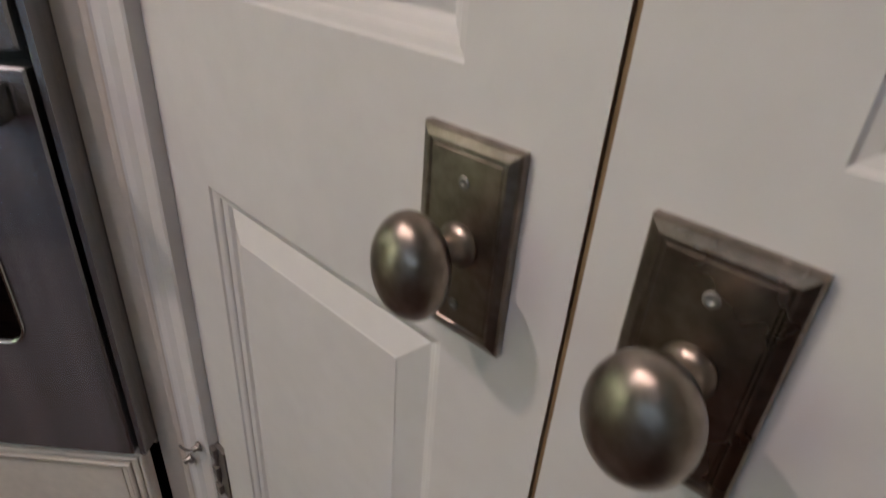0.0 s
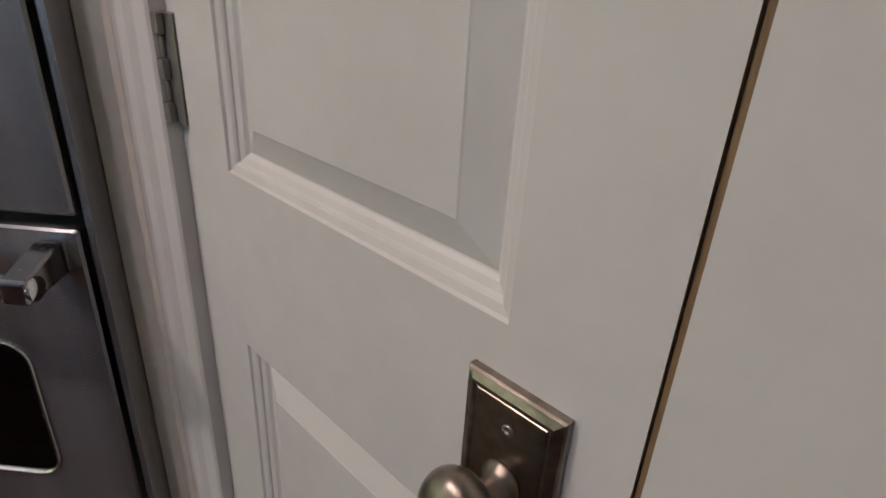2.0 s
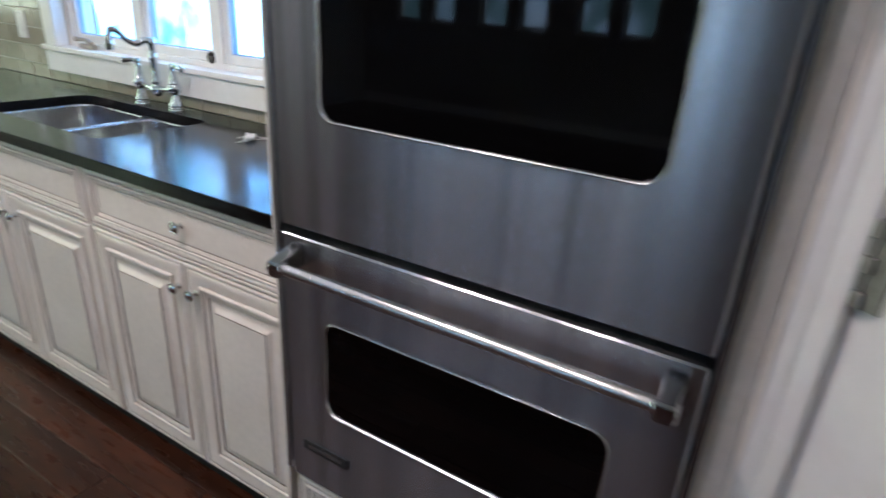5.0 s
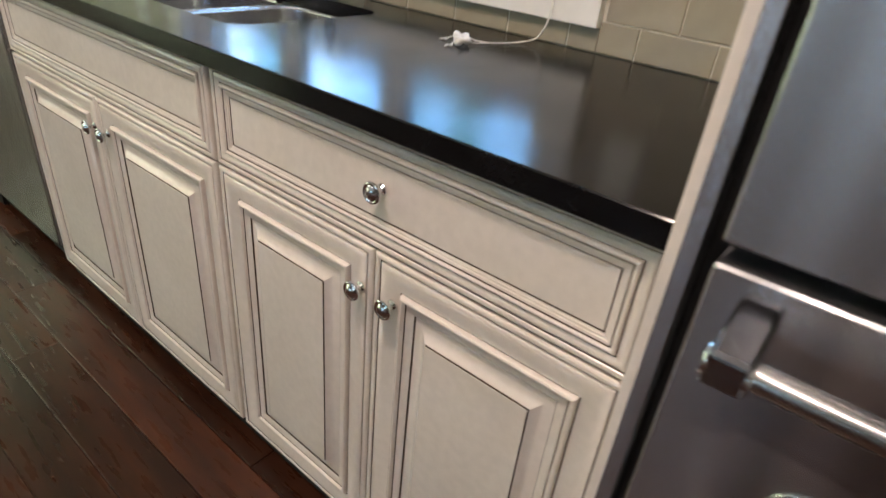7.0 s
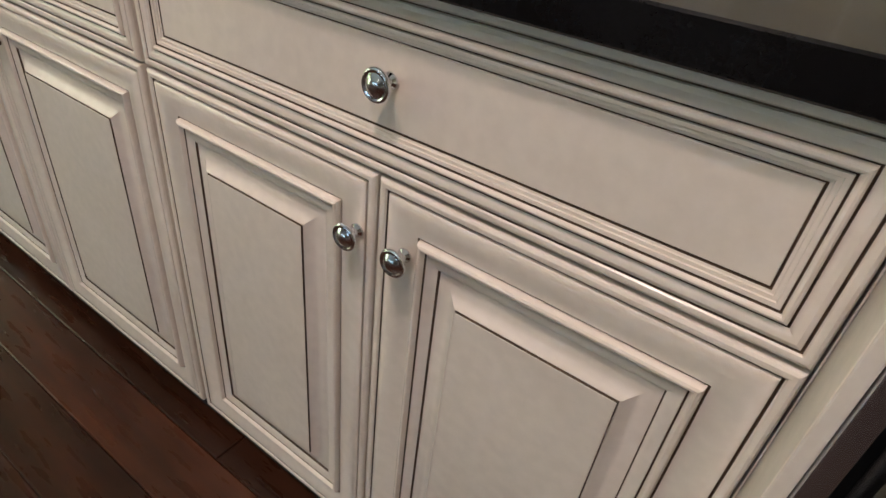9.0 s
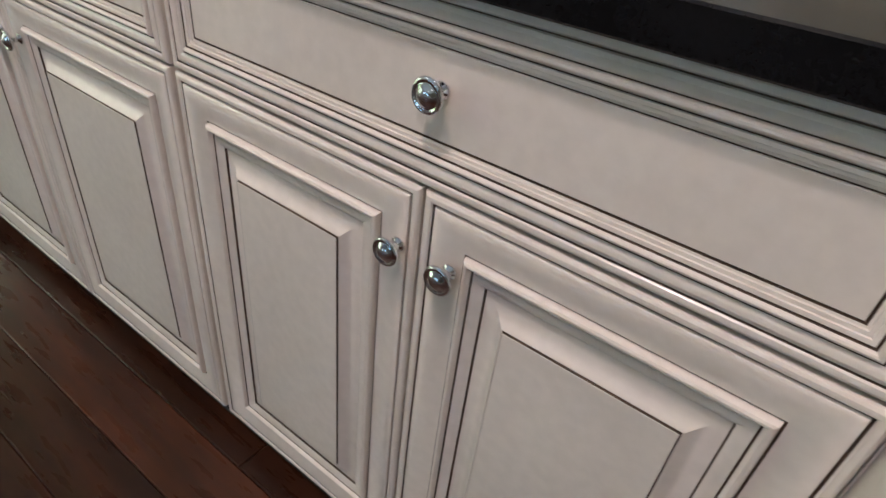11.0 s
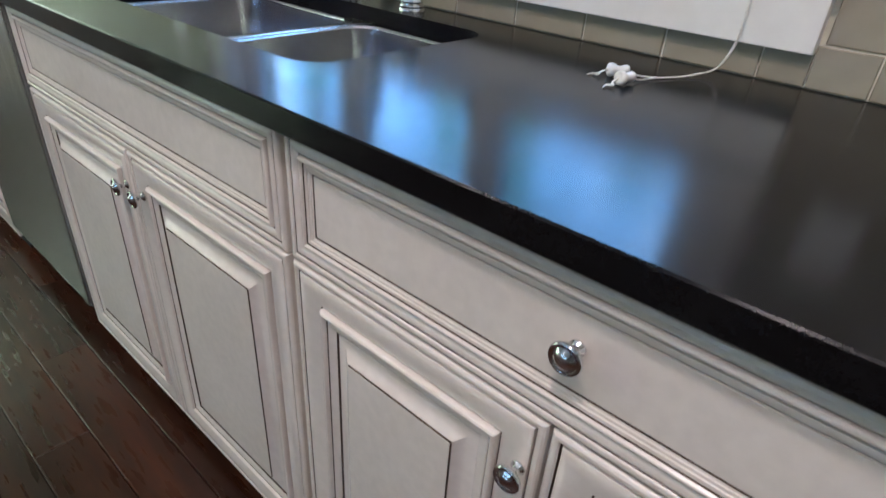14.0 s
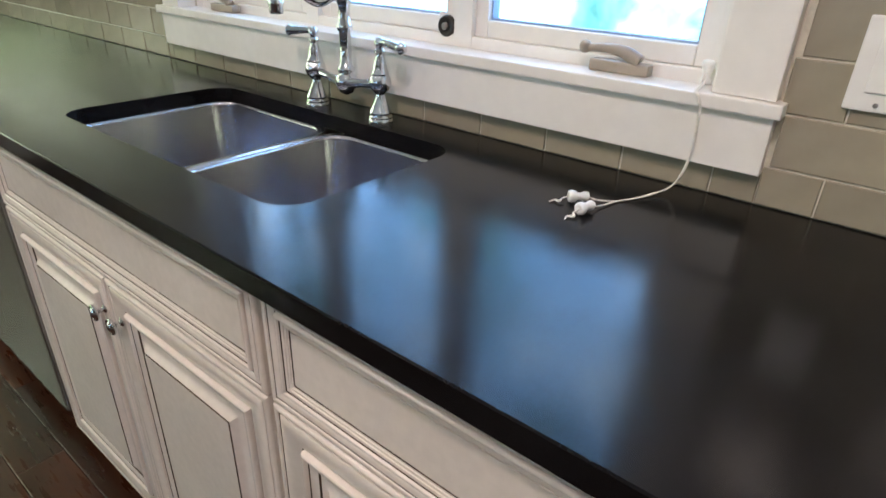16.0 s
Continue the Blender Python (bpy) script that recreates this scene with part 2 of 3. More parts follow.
# ---- structure ----
FACE = 2.148          # cabinet fronts
EDGE = 2.130          # counter edge
TILEY = 2.752         # tile face
WALLY = 2.762
WX0, WX1, WZ0, WZ1 = -4.543, -3.069, 1.040, 2.15   # window opening
ANG = -40.7           # pantry wall turn
PO = Vector((-1.525, 1.987, 0))
PD = Vector((math.cos(radians(ANG)), math.sin(radians(ANG)), 0))


def at_pantry(s, off=0.0):
    """Plan point s along the pantry wall and off in front of it."""
    return PO + PD * s + Vector((PD.y, -PD.x, 0)) * off


E1 = at_pantry(1.18)
bm = bmesh.new()
for a in ((-7.0, WX0, WALLY, WALLY + 0.16, 0, 2.7), (WX1, -1.2, WALLY, WALLY + 0.16, 0, 2.7),
          (WX0, WX1, WALLY, WALLY + 0.16, 0, WZ0), (WX0, WX1, WALLY, WALLY + 0.16, WZ1, 2.7)):
    add_box(bm, *a)
solid("wall_north", bm, WALL, "beige painted wall around the sink window", "wall", "structure")
bm = bmesh.new()
for a in ((-7.16, -7.0, -3.8, -0.7, 0, 2.7), (-7.16, -7.0, 0.5, 1.15, 0, 2.7), (-7.16, -7.0, 2.68, WALLY + 0.16, 0, 2.7), (-7.16, -7.0, -0.7, 0.5, 2.1, 2.7),
          (-7.16, -7.0, 1.15, 2.68, 2.2, 2.7), (-7.16, -7.0, 1.15, 2.68, 0, 1.02)):
    add_box(bm, *a)
solid("wall_west", bm, WALL, "beige wall with a wide garden window", "wall", "structure")
bm = bmesh.new()
WIN_S = [(-6.5, -6.12), (-6.0, -5.62), (-5.3, -4.92), (-4.8, -4.42), (-4.1, -3.72), (-3.6, -3.22), (-2.9, -2.45)]
xs = [-7.16] + [v for w in WIN_S for v in w] + [E1.x + 0.16]
for i in range(0, len(xs), 2):
    add_box(bm, xs[i], xs[i + 1], -3.96, -3.8, 0, 2.7)
SILL_S = [1.06] * 6 + [0.80]
for (a, b2), zs in zip(WIN_S, SILL_S):
    add_box(bm, a, b2, -3.96, -3.8, 0, zs)
    add_box(bm, a, b2, -3.96, -3.8, 2.1, 2.7)
solid("wall_south", bm, DARKWALL, "wall with a row of windows, paint darkened for the dim room", "wall", "structure")
solid("wall_east", box(E1.x, E1.x + 0.16, -3.8, WALLY - 0.002, 0, 2.7), DARKWALL, "unseen wall, paint darkened for the dim room", "wall", "structure")
solid("ceiling", box(-7.16, 0, -3.96, WALLY + 0.16, 2.7, 2.85), CEIL, "white painted ceiling", "ceiling", "structure")

# window units on the far walls
def wall_window(name, label, w, h, m, mullion=True):
    t = thing(name, label, "window", kind="structure")
    t.matrix_world = m
    f = bmesh.new()
    for a in ((0, 0.05, 0, 0.08, 0, h), (w - 0.05, w, 0, 0.08, 0, h), (0.05, w - 0.05, 0, 0.08, 0, 0.05), (0.05, w - 0.05, 0, 0.08, h - 0.05, h)):
        add_box(f, *a)
    if mullion:
        add_box(f, 0.05, w - 0.05, 0.01, 0.07, h * 0.5 - 0.02, h * 0.5 + 0.02)
    part("window_frame", f, TRIM, t)
    p = part("pane", box(0.05, w - 0.05, 0.036, 0.042, 0.05, h - 0.05), GLASS, t)
    p.visible_shadow = False
    return t


for i, (a, b2) in enumerate(WIN_S):
    zs, blind = SILL_S[i], i == 6
    tw = wall_window("window_%d" % (i + 2), "white window with lowered slatted blinds" if blind else "white double-hung window looking onto trees", b2 - a, 2.1 - zs, pose(b2, -3.84, zs, 0, 0, 180))
    if blind:
        for k in range(40):
            part("slat", box(0.052, b2 - a - 0.052, -0.016, 0.004, 0.06 + k * 0.03, 0.062 + k * 0.03), PLASTIC, tw)
for i in range(2):
    wall_window("window_%d" % (i + 9), "white casement window facing the green garden", 0.765, 1.18, pose(-7.04, 1.15 + 0.765 * i, 1.02, 0, 0, 90), False)
    wall_window("window_%d" % (i + 11), "white glazed garden door", 0.6, 2.09, pose(-7.04, -0.7 + 0.6 * i, 0.01, 0, 0, 90), False)

# backdrops outside: added glowing sheets that send daylight in through the windows
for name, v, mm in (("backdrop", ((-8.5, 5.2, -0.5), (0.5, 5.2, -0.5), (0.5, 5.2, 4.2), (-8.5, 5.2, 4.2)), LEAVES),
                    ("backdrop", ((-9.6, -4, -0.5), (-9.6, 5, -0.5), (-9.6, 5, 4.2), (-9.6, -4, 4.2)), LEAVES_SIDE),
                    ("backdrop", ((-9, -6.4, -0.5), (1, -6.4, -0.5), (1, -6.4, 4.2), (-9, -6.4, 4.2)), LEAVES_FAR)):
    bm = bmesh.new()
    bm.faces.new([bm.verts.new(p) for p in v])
    solid(name, bm, mm, "glowing sheet of blurred garden foliage outside", "backdrop", "structure")
bm = bmesh.new()
bm.faces.new([bm.verts.new(p) for p in ((-400, -400, -0.3), (400, -400, -0.3), (400, 400, -0.3), (-400, 400, -0.3))])
solid("ground", bm, mat("lawn", (0.05, 0.09, 0.03), 0.9, grain=0.4, grain_scale=3, stain=0.3, stain_scale=0.3), "green lawn around the house", "ground", "structure")

# ---- recessed ceiling lights ----
DOWN = [(-2.95, 1.35, 40), (-2.4, 0.72, 23), (-4.5, 0.85, 26), (-2.6, -1.3, 3), (-4.5, -1.3, 3)]
first = None
for x, y, power in DOWN:
    if first is None:
        first = thing("ceiling_light", "white recessed ceiling downlight, lit", "ceiling light", "recessed ceiling lights", at=(x, y, 2.7))
        part("trim_ring", lathe([(0.068, -0.001), (0.095, -0.001), (0.095, -0.008), (0.068, -0.012)]), PLASTIC, first)
    else:
        copy_thing(first, pose(x, y, 2.7))
    lamp("downlight", "AREA", look((x, y, 2.685), (x, y, 0)), power, (1.0, 0.845, 0.765), 0.13)


# ---- sink-wall base cabinets ----
DOORPROF = [(0, 0.0050, 0), (0.0015, 0.0024, 0), (0.004, 0.0010, 0), (0.0065, 0.0008, 0), (0.0090, 0.0014, 0), (0.0106, 0.0030, 0), (0.0113, 0.0050, 1), (0.0127, 0.0052, 1), (0.0133, 0.0026, 0),
            (0.017, 0.0008, 0), (0.022, 0.0002, 0), (0.027, 0.0006, 0), (0.032, 0.0016, 0), (0.037, 0.0030, 0), (0.042, 0.0046, 0), (0.047, 0.0058, 0), (0.0502, 0.0062, 0), (0.0509, 0.0078, 1), (0.0522, 0.0078, 1),
            (0.0528, 0.0030, 0), (0.0542, 0.0002, 0), (0.0564, -0.0012, 0), (0.0588, -0.0008, 0), (0.0608, 0.0014, 0), (0.0620, 0.0042, 0), (0.0626, 0.0058, 1), (0.0637, 0.0058, 1), (0.0643, 0.0046, 0),
            (0.071, 0.0052, 0), (0.0776, 0.0080, 0), (0.0783, 0.0102, 1), (0.0793, 0.0106, 1), (0.0800, 0.0104, 0),
            (0.086, 0.0102, 0), (0.092, 0.0090, 0), (0.098, 0.0068, 0), (0.1030, 0.0032, 0), (0.1058, 0.0010, 0), (0.1074, 0.0004, 0), (0.1082, 0.0010, 0), (0.1087, 0.0012, 1), (0.1094, -0.0012, 1), (0.1102, -0.0016, 0)]
DRAWPROF = [(0, 0.0050, 0), (0.0015, 0.0024, 0), (0.004, 0.0010, 0), (0.0065, 0.0008, 0), (0.0085, 0.0014, 0), (0.0099, 0.0030, 0), (0.0105, 0.0048, 1), (0.0118, 0.0050, 1), (0.0124, 0.0024, 0),
            (0.0160, 0.0008, 0), (0.0195, 0.0012, 0), (0.0225, 0.0026, 0), (0.0246, 0.0040, 0), (0.0252, 0.0056, 1), (0.0263, 0.0056, 1), (0.0268, 0.0020, 0), (0.0282, 0.0000, 0), (0.0300, -0.0006, 0), (0.0318, 0.0002, 0), (0.0332, 0.0024, 0),
            (0.0338, 0.0040, 1), (0.0348, 0.0040, 1), (0.0353, 0.0030, 0), (0.0388, 0.0034, 0), (0.0394, 0.0048, 0), (0.0424, 0.0052, 0), (0.0430, 0.0066, 0), (0.0450, 0.0070, 0), (0.0457, 0.0088, 1), (0.0469, 0.0088, 1), (0.0474, 0.0072, 0)]
KNOB = [(0.0062, 0), (0.0085, 0.0012), (0.0082, 0.003), (0.0048, 0.0048), (0.0042, 0.009), (0.0058, 0.0135), (0.0110, 0.0158), (0.0150, 0.0180), (0.0163, 0.0202), (0.0160, 0.0222),
        (0.0146, 0.0236), (0.0128, 0.0236), (0.0118, 0.0224), (0.0110, 0.0226), (0.0086, 0.0252), (0.0045, 0.0270), (0.0012, 0.0275)]
knob_mesh = None


def knob(parent, x, y, z):
    global knob_mesh
    if knob_mesh is None:
        knob_mesh = mesh_of(lathe(KNOB, 32, "y"), "knob", CHROME, True)
    ob = new("knob", knob_mesh)
    ob.parent = parent
    ob.matrix_world = pose(x, y, z)
    tagged(ob, "polished chrome ringed knob")
    return ob


def base_cabinet(name, label, x0, x1, drawer, knobs=True, group="base cabinets under the counter"):
    t = thing(name, label, "cabinet", group, at=(0, 0, 0))
    b1 = bmesh.new()
    add_box(b1, x0, x1, FACE + 0.021, 2.70, 0.055, 0.873 if drawer else 0.66)
    if not drawer:
        add_box(b1, x0, x1, FACE + 0.021, FACE + 0.04, 0.66, 0.873)
    part("body", b1, CREAM, t)
    # black puts the shadow line along the cabinet foot into the colour
    part("toe_kick", box(x0, x1, FACE + 0.022, FACE + 0.04, 0.0, 0.0545), BLACK, t, "recessed toe kick blackened for the shadow at the floor")
    mid = (x0 + x1) / 2
    d = part("drawer_front" if drawer else "false_front", moulded(x0 + 0.003, x1 - 0.003, 0.7000, 0.8740, FACE, DRAWPROF), (CREAM, GLAZE), t, "cream front with brown glazed mouldings")
    soften(d)
    if drawer and knobs:
        knob(d, mid + 0.006, FACE + 0.0072, 0.793)
    for a, b2, side in ((x0 + 0.003, mid - 0.002, 1), (mid + 0.002, x1 - 0.003, -1)):
        dd = part("door", moulded(a, b2, 0.052, 0.696, FACE, DOORPROF), (CREAM, GLAZE), t, "raised-panel door with brown glazed grooves")
        soften(dd)
        if knobs:
            knob(dd, b2 - 0.022 if side > 0 else a + 0.040, FACE + 0.0015, 0.622)
    return t


base_cabinet("base_cabinet", "cream glazed base cabinet with a drawer over two raised-panel doors", -3.377, -2.580, True)
base_cabinet("sink_cabinet", "cream glazed sink cabinet with false front and two doors", -4.335, -3.383, False)
base_cabinet("base_cabinet", "cream glazed base cabinet beyond the dishwasher", -5.915, -4.952, True)
base_cabinet("base_cabinet", "cream glazed base cabinet at the far end", -6.97, -5.917, True)

solid("filler_strip", box(-2.5797, -2.5783, FACE + 0.012, FACE + 0.03, 0.0, 0.874), CREAM, "narrow cream filler strip beside the oven cabinet", "filler strip")

# dishwasher
t = thing("dishwasher", "built-in dishwasher with a plain brushed stainless door", "dishwasher")
part("door_panel", box(-4.947, -4.341, FACE - 0.006, FACE + 0.03, 0.10, 0.864, 0.004), STEEL, t, "brushed stainless door")
part("body", box(-4.945, -4.343, FACE + 0.031, 2.72, 0.02, 0.866), BLACK, t)
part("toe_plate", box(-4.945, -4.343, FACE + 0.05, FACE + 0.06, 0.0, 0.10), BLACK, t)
part("handle", box(-4.89, -4.40, FACE - 0.014, FACE - 0.0065, 0.825, 0.842, 0.003), STEEL_H, t)

# ---- counter with sink cut-out ----
SX0, SX1, SY0, SY1 = -4.203, -3.462, 2.257, 2.645
ZT, ZB = 0.908, 0.8755


def counter():
    bm = bmesh.new()
    X0, X1, Y0, Y1 = -6.98, -2.5790, EDGE, TILEY + 0.008
    hole = rounded(SX0, SX1, SY0, SY1, 0.055, 8)
    n = len(hole)

    def to_outer(p):
        """Project a cut-out point out to the slab's sides."""
        x, y = p
        cx, cy = (SX0 + SX1) / 2, (SY0 + SY1) / 2
        ax, ay = (x - cx) / ((SX1 - SX0) / 2), (y - cy) / ((SY1 - SY0) / 2)
        if abs(ax) > abs(ay):
            return (X1 if ax > 0 else X0), cy + ay / abs(ax) * ((Y1 - cy) if ay > 0 else (cy - Y0))
        return cx + ax / abs(ay) * ((X1 - cx) if ax > 0 else (cx - X0)), (Y1 if ay > 0 else Y0)
    outer = [to_outer(p) for p in hole]
    corners = [(X1, Y1), (X0, Y1), (X0, Y0), (X1, Y0)]
    E = 0.002
    top_h = [bm.verts.new((x, y, ZT)) for x, y in hole]
    # nearest outer point to each slab corner snaps onto it
    for c in corners:
        k = min(range(n), key=lambda i: (outer[i][0] - c[0]) ** 2 + (outer[i][1] - c[1]) ** 2)
        outer[k] = c
    top_o = [bm.verts.new((x, max(y, Y0 + E), ZT)) for x, y in outer]
    side_o = [bm.verts.new((x, y, ZT - E)) for x, y in outer]
    low_o = [bm.verts.new((x, y, ZB + E)) for x, y in outer]
    bot_o = [bm.verts.new((x, max(y, Y0 + E), ZB)) for x, y in outer]
    bot_h = [bm.verts.new((x, y, ZB)) for x, y in hole]
    for a, b2 in ((top_h, top_o), (top_o, side_o), (side_o, low_o), (low_o, bot_o), (bot_o, bot_h), (bot_h, top_h)):
        for i in range(n):
            j = (i + 1) % n
            try:
                bm.faces.new((a[i], a[j], b2[j], b2[i]))
            except ValueError:
                pass
    bmesh.ops.remove_doubles(bm, verts=bm.verts, dist=1e-5)
    return bm


solid("countertop", counter(), STONE, "black honed stone countertop with a sink cut-out", "countertop")

# sink with two bowls
t = thing("sink", "stainless undermount sink with two bowls", "sink")


def bowl(x0, x1, y0, y1, depth):
    bm = bmesh.new()
    rings = []
    for inset, z, r in ((-0.0085, ZB - 0.0008, 0.055), (0.001, ZB - 0.0010, 0.055), (0.004, ZB - 0.003, 0.055), (0.005, ZB - 0.008, 0.055), (0.008, ZB - depth + 0.03, 0.05), (0.014, ZB - depth + 0.012, 0.045), (0.028, ZB - depth + 0.002, 0.04), (0.05, ZB - depth, 0.03)):
        rings.append([bm.verts.new((x, y, z)) for x, y in rounded(x0 + inset, x1 - inset, y0 + inset, y1 - inset, r, 8)])
    for a, b2 in zip(rings, rings[1:]):
        for i in range(len(a)):
            j = (i + 1) % len(a)
            bm.faces.new((a[i], a[j], b2[j], b2[i]))
    bm.faces.new(rings[-1])
    return bm


for a, b2, cx in ((SX0 + 0.001, -3.810, -4.005), (-3.790, SX1 - 0.001, -3.625)):
    part("bowl", bowl(a, b2, SY0 + 0.001, SY1 - 0.001, 0.19), SINKSTEEL, t, "satin stainless bowl", True)
    d = part("drain", lathe([(0.042, 0), (0.045, 0.002), (0.030, 0.003), (0.026, 0.001), (0.003, 0.001)]), CHROME, t, "round drain", True)
    d.matrix_world = pose(cx, 2.47, ZB - 0.19)

part("divider", box(-3.8095, -3.7905, SY0 + 0.05, SY1 - 0.05, ZB - 0.03, ZB - 0.0012, 0.003), SINKSTEEL, t)

# faucet
t = thing("faucet", "polished chrome bridge faucet with two lever handles", "faucet", at=(-3.802, 2.690, ZT))
BELL = [(0.0260, 0), (0.0260, 0.004), (0.0240, 0.007), (0.0250, 0.010), (0.0228, 0.015), (0.0236, 0.019), (0.0195, 0.027), (0.0140, 0.040), (0.0102, 0.050), (0.0096, 0.055), (0.0135, 0.060),
        (0.0195, 0.066), (0.0226, 0.074), (0.0230, 0.082), (0.0205, 0.090), (0.0175, 0.094), (0.0182, 0.097), (0.0156, 0.102), (0.0138, 0.112), (0.0115, 0.122), (0.0085, 0.130), (0.0082, 0.134),
        (0.0112, 0.137), (0.0112, 0.141), (0.0076, 0.145), (0.0082, 0.150), (0.0108, 0.153), (0.0108, 0.160), (0.0070, 0.165), (0.002, 0.167)]
for dx, sg in ((-0.1, -1), (0.1, 1)):
    v = soften(part("valve_body", lathe(BELL, 28), CHROME, t, "bell-shaped chrome valve"), 38)
    v.location = (dx, 0, 0)
    part("lever", tube([(dx, 0, 0.156), (dx + sg * 0.018, -0.003, 0.158), (dx + sg * 0.040, -0.006, 0.156), (dx + sg * 0.060, -0.009, 0.154), (dx + sg * 0.069, -0.010, 0.1535), (dx + sg * 0.077, -0.011, 0.153)], [0.0070, 0.0072, 0.0088, 0.0092, 0.0122, 0.006], 14), CHROME, t, "", True)
part("bridge", tube([(-0.1, 0, 0.075), (-0.05, -0.004, 0.070), (0, -0.006, 0.064), (0.05, -0.004, 0.070), (0.1, 0, 0.075)], [0.010, 0.0085, 0.013, 0.0085, 0.010], 16), CHROME, t, "", True)
part("hub", lathe([(0.004, 0.038), (0.014, 0.043), (0.0225, 0.054), (0.0250, 0.066), (0.0205, 0.078), (0.0145, 0.084), (0.018, 0.088), (0.0185, 0.094), (0.0125, 0.100), (0.0125, 0.165), (0.016, 0.170), (0.0165, 0.180), (0.0125, 0.186), (0.0120, 0.216), (0.0155, 0.222), (0.0155, 0.238), (0.008, 0.246)], 28), CHROME, t, "", True)
part("spout", tube([(0, 0, 0.232), (-0.008, -0.022, 0.236), (-0.020, -0.045, 0.224), (-0.032, -0.070, 0.236), (-0.042, -0.092, 0.262), (-0.052, -0.110, 0.272), (-0.060, -0.118, 0.258), (-0.062, -0.119, 0.232)], [0.012, 0.012, 0.0115, 0.0105, 0.010, 0.010, 0.0105, 0.011], 16), CHROME, t, "", True)
n2 = part("nozzle", lathe([(0.013, 0), (0.0145, 0.004), (0.0135, 0.012), (0.0155, 0.018), (0.0145, 0.026), (0.011, 0.032)], 24), CHROME, t, "", True)
n2.location = (-0.062, -0.119, 0.202)

# ---- sink window ----
t = thing("window_1", "white triple casement window over the sink", "window", kind="structure")
fr = bmesh.new()
SASHES = ((-4.509, -4.053), (-4.010, -3.600), (-3.557, -3.101))
Y0, Y1 = 2.788, 2.866
for a, b2 in ((WX0, -4.509), (-4.053, -4.010), (-3.600, -3.557), (-3.101, WX1)):
    add_box(fr, a, b2, Y0 + 0.0085, Y1, 1.0405, WZ1 - 0.005)
part("window_frame", fr, TRIM, t)
for a, b2 in SASHES:
    s = bmesh.new()
    for q in ((a, a + 0.030, 1.0825, 2.13), (b2 - 0.030, b2, 1.0825, 2.13), (a + 0.030, b2 - 0.030, 1.0825, 1.1140), (a + 0.030, b2 - 0.030, 2.09, 2.13)):
        add_box(s, q[0], q[1], 2.808, 2.851, q[2], q[3], 0.003)
    part("sash", s, TRIM, t)
    part("sash_rail", box(a, b2, 2.797, 2.861, 1.0405, 1.0822, 0.003), TRIM, t)
    bead = bmesh.new()
    for q in ((a + 0.030, a + 0.034, 1.1140, 2.09), (b2 - 0.034, b2 - 0.030, 1.1140, 2.09), (a + 0.034, b2 - 0.034, 1.1140, 1.1180)):
        add_box(bead, q[0], q[1], 2.818, 2.839, q[2], q[3])
    part("glazing_bead", bead, BLUEGREY, t, "blue-grey glazing gasket")
    p = part("pane", box(a + 0.028, b2 - 0.028, 2.828, 2.833, 1.1120, 2.092), GLASS, t)
    p.visible_shadow = False
for a, b2 in ((-3.077, -2.990), (-4.622, -4.535)):
    part("casing", box(a, b2, 2.735, 2.7876, 1.0615, 2.19, 0.003), TRIM, t)
part("casing", box(-4.622, -2.990, 2.733, 2.7876, 2.191, 2.30, 0.003), TRIM, t)
part("window_sill", box(-4.645, -2.977, 2.7235, 2.796, 1.0402, 1.0610, 0.003), TRIM, t)
part("apron", box(-4.632, -2.9855, 2.7335, 2.7615, 0.9555, 1.0398, 0.002), TRIM, t)


def crank(x):
    c2 = thing("window_crank", "tan folding casement window crank", "window crank", "casement window cranks", at=(x, 2.778, 1.0612))
    base = box(-0.050, 0.052, -0.013, 0.013, 0.0, 0.019, 0.004)
    part("base", base, TAN, c2)
    part("handle", tube([(0.034, -0.003, 0.021), (0.012, -0.006, 0.032), (-0.014, -0.009, 0.037), (-0.042, -0.011, 0.036), (-0.058, -0.012, 0.034)], [0.011, 0.0105, 0.008, 0.0065, 0.005], 14), TAN, c2, "", True)
    k = part("grip", lathe([(0.004, 0), (0.0085, 0.003), (0.0100, 0.011), (0.0080, 0.018), (0.002, 0.021)], 18), TAN, c2, "", True)
    k.location = (-0.060, -0.012, 0.026)
    return c2


crank(-3.238)
crank(-4.372)
t = thing("window_fastener", "round dark window fastener on white frame", "window fastener", at=(-3.620, 2.8076, 1.0960))
part("collar", box(-0.025, 0.025, -0.003, 0.0, -0.025, 0.025, 0.001), TRIM, t, "white square collar")
part("ring", lathe([(0.019, 0.003), (0.0215, 0.006), (0.0205, 0.012), (0.0165, 0.016), (0.0140, 0.013), (0.0120, 0.0145), (0.0100, 0.012), (0.002, 0.012)], 24, "y"), mat("dark_bronze", (0.05, 0.045, 0.04), 0.35, 0.6), t, "", True)
part("button", lathe([(0.007, 0.012), (0.0075, 0.017), (0.005, 0.019), (0.001, 0.0195)], 20, "y"), GALV, t, "", True)

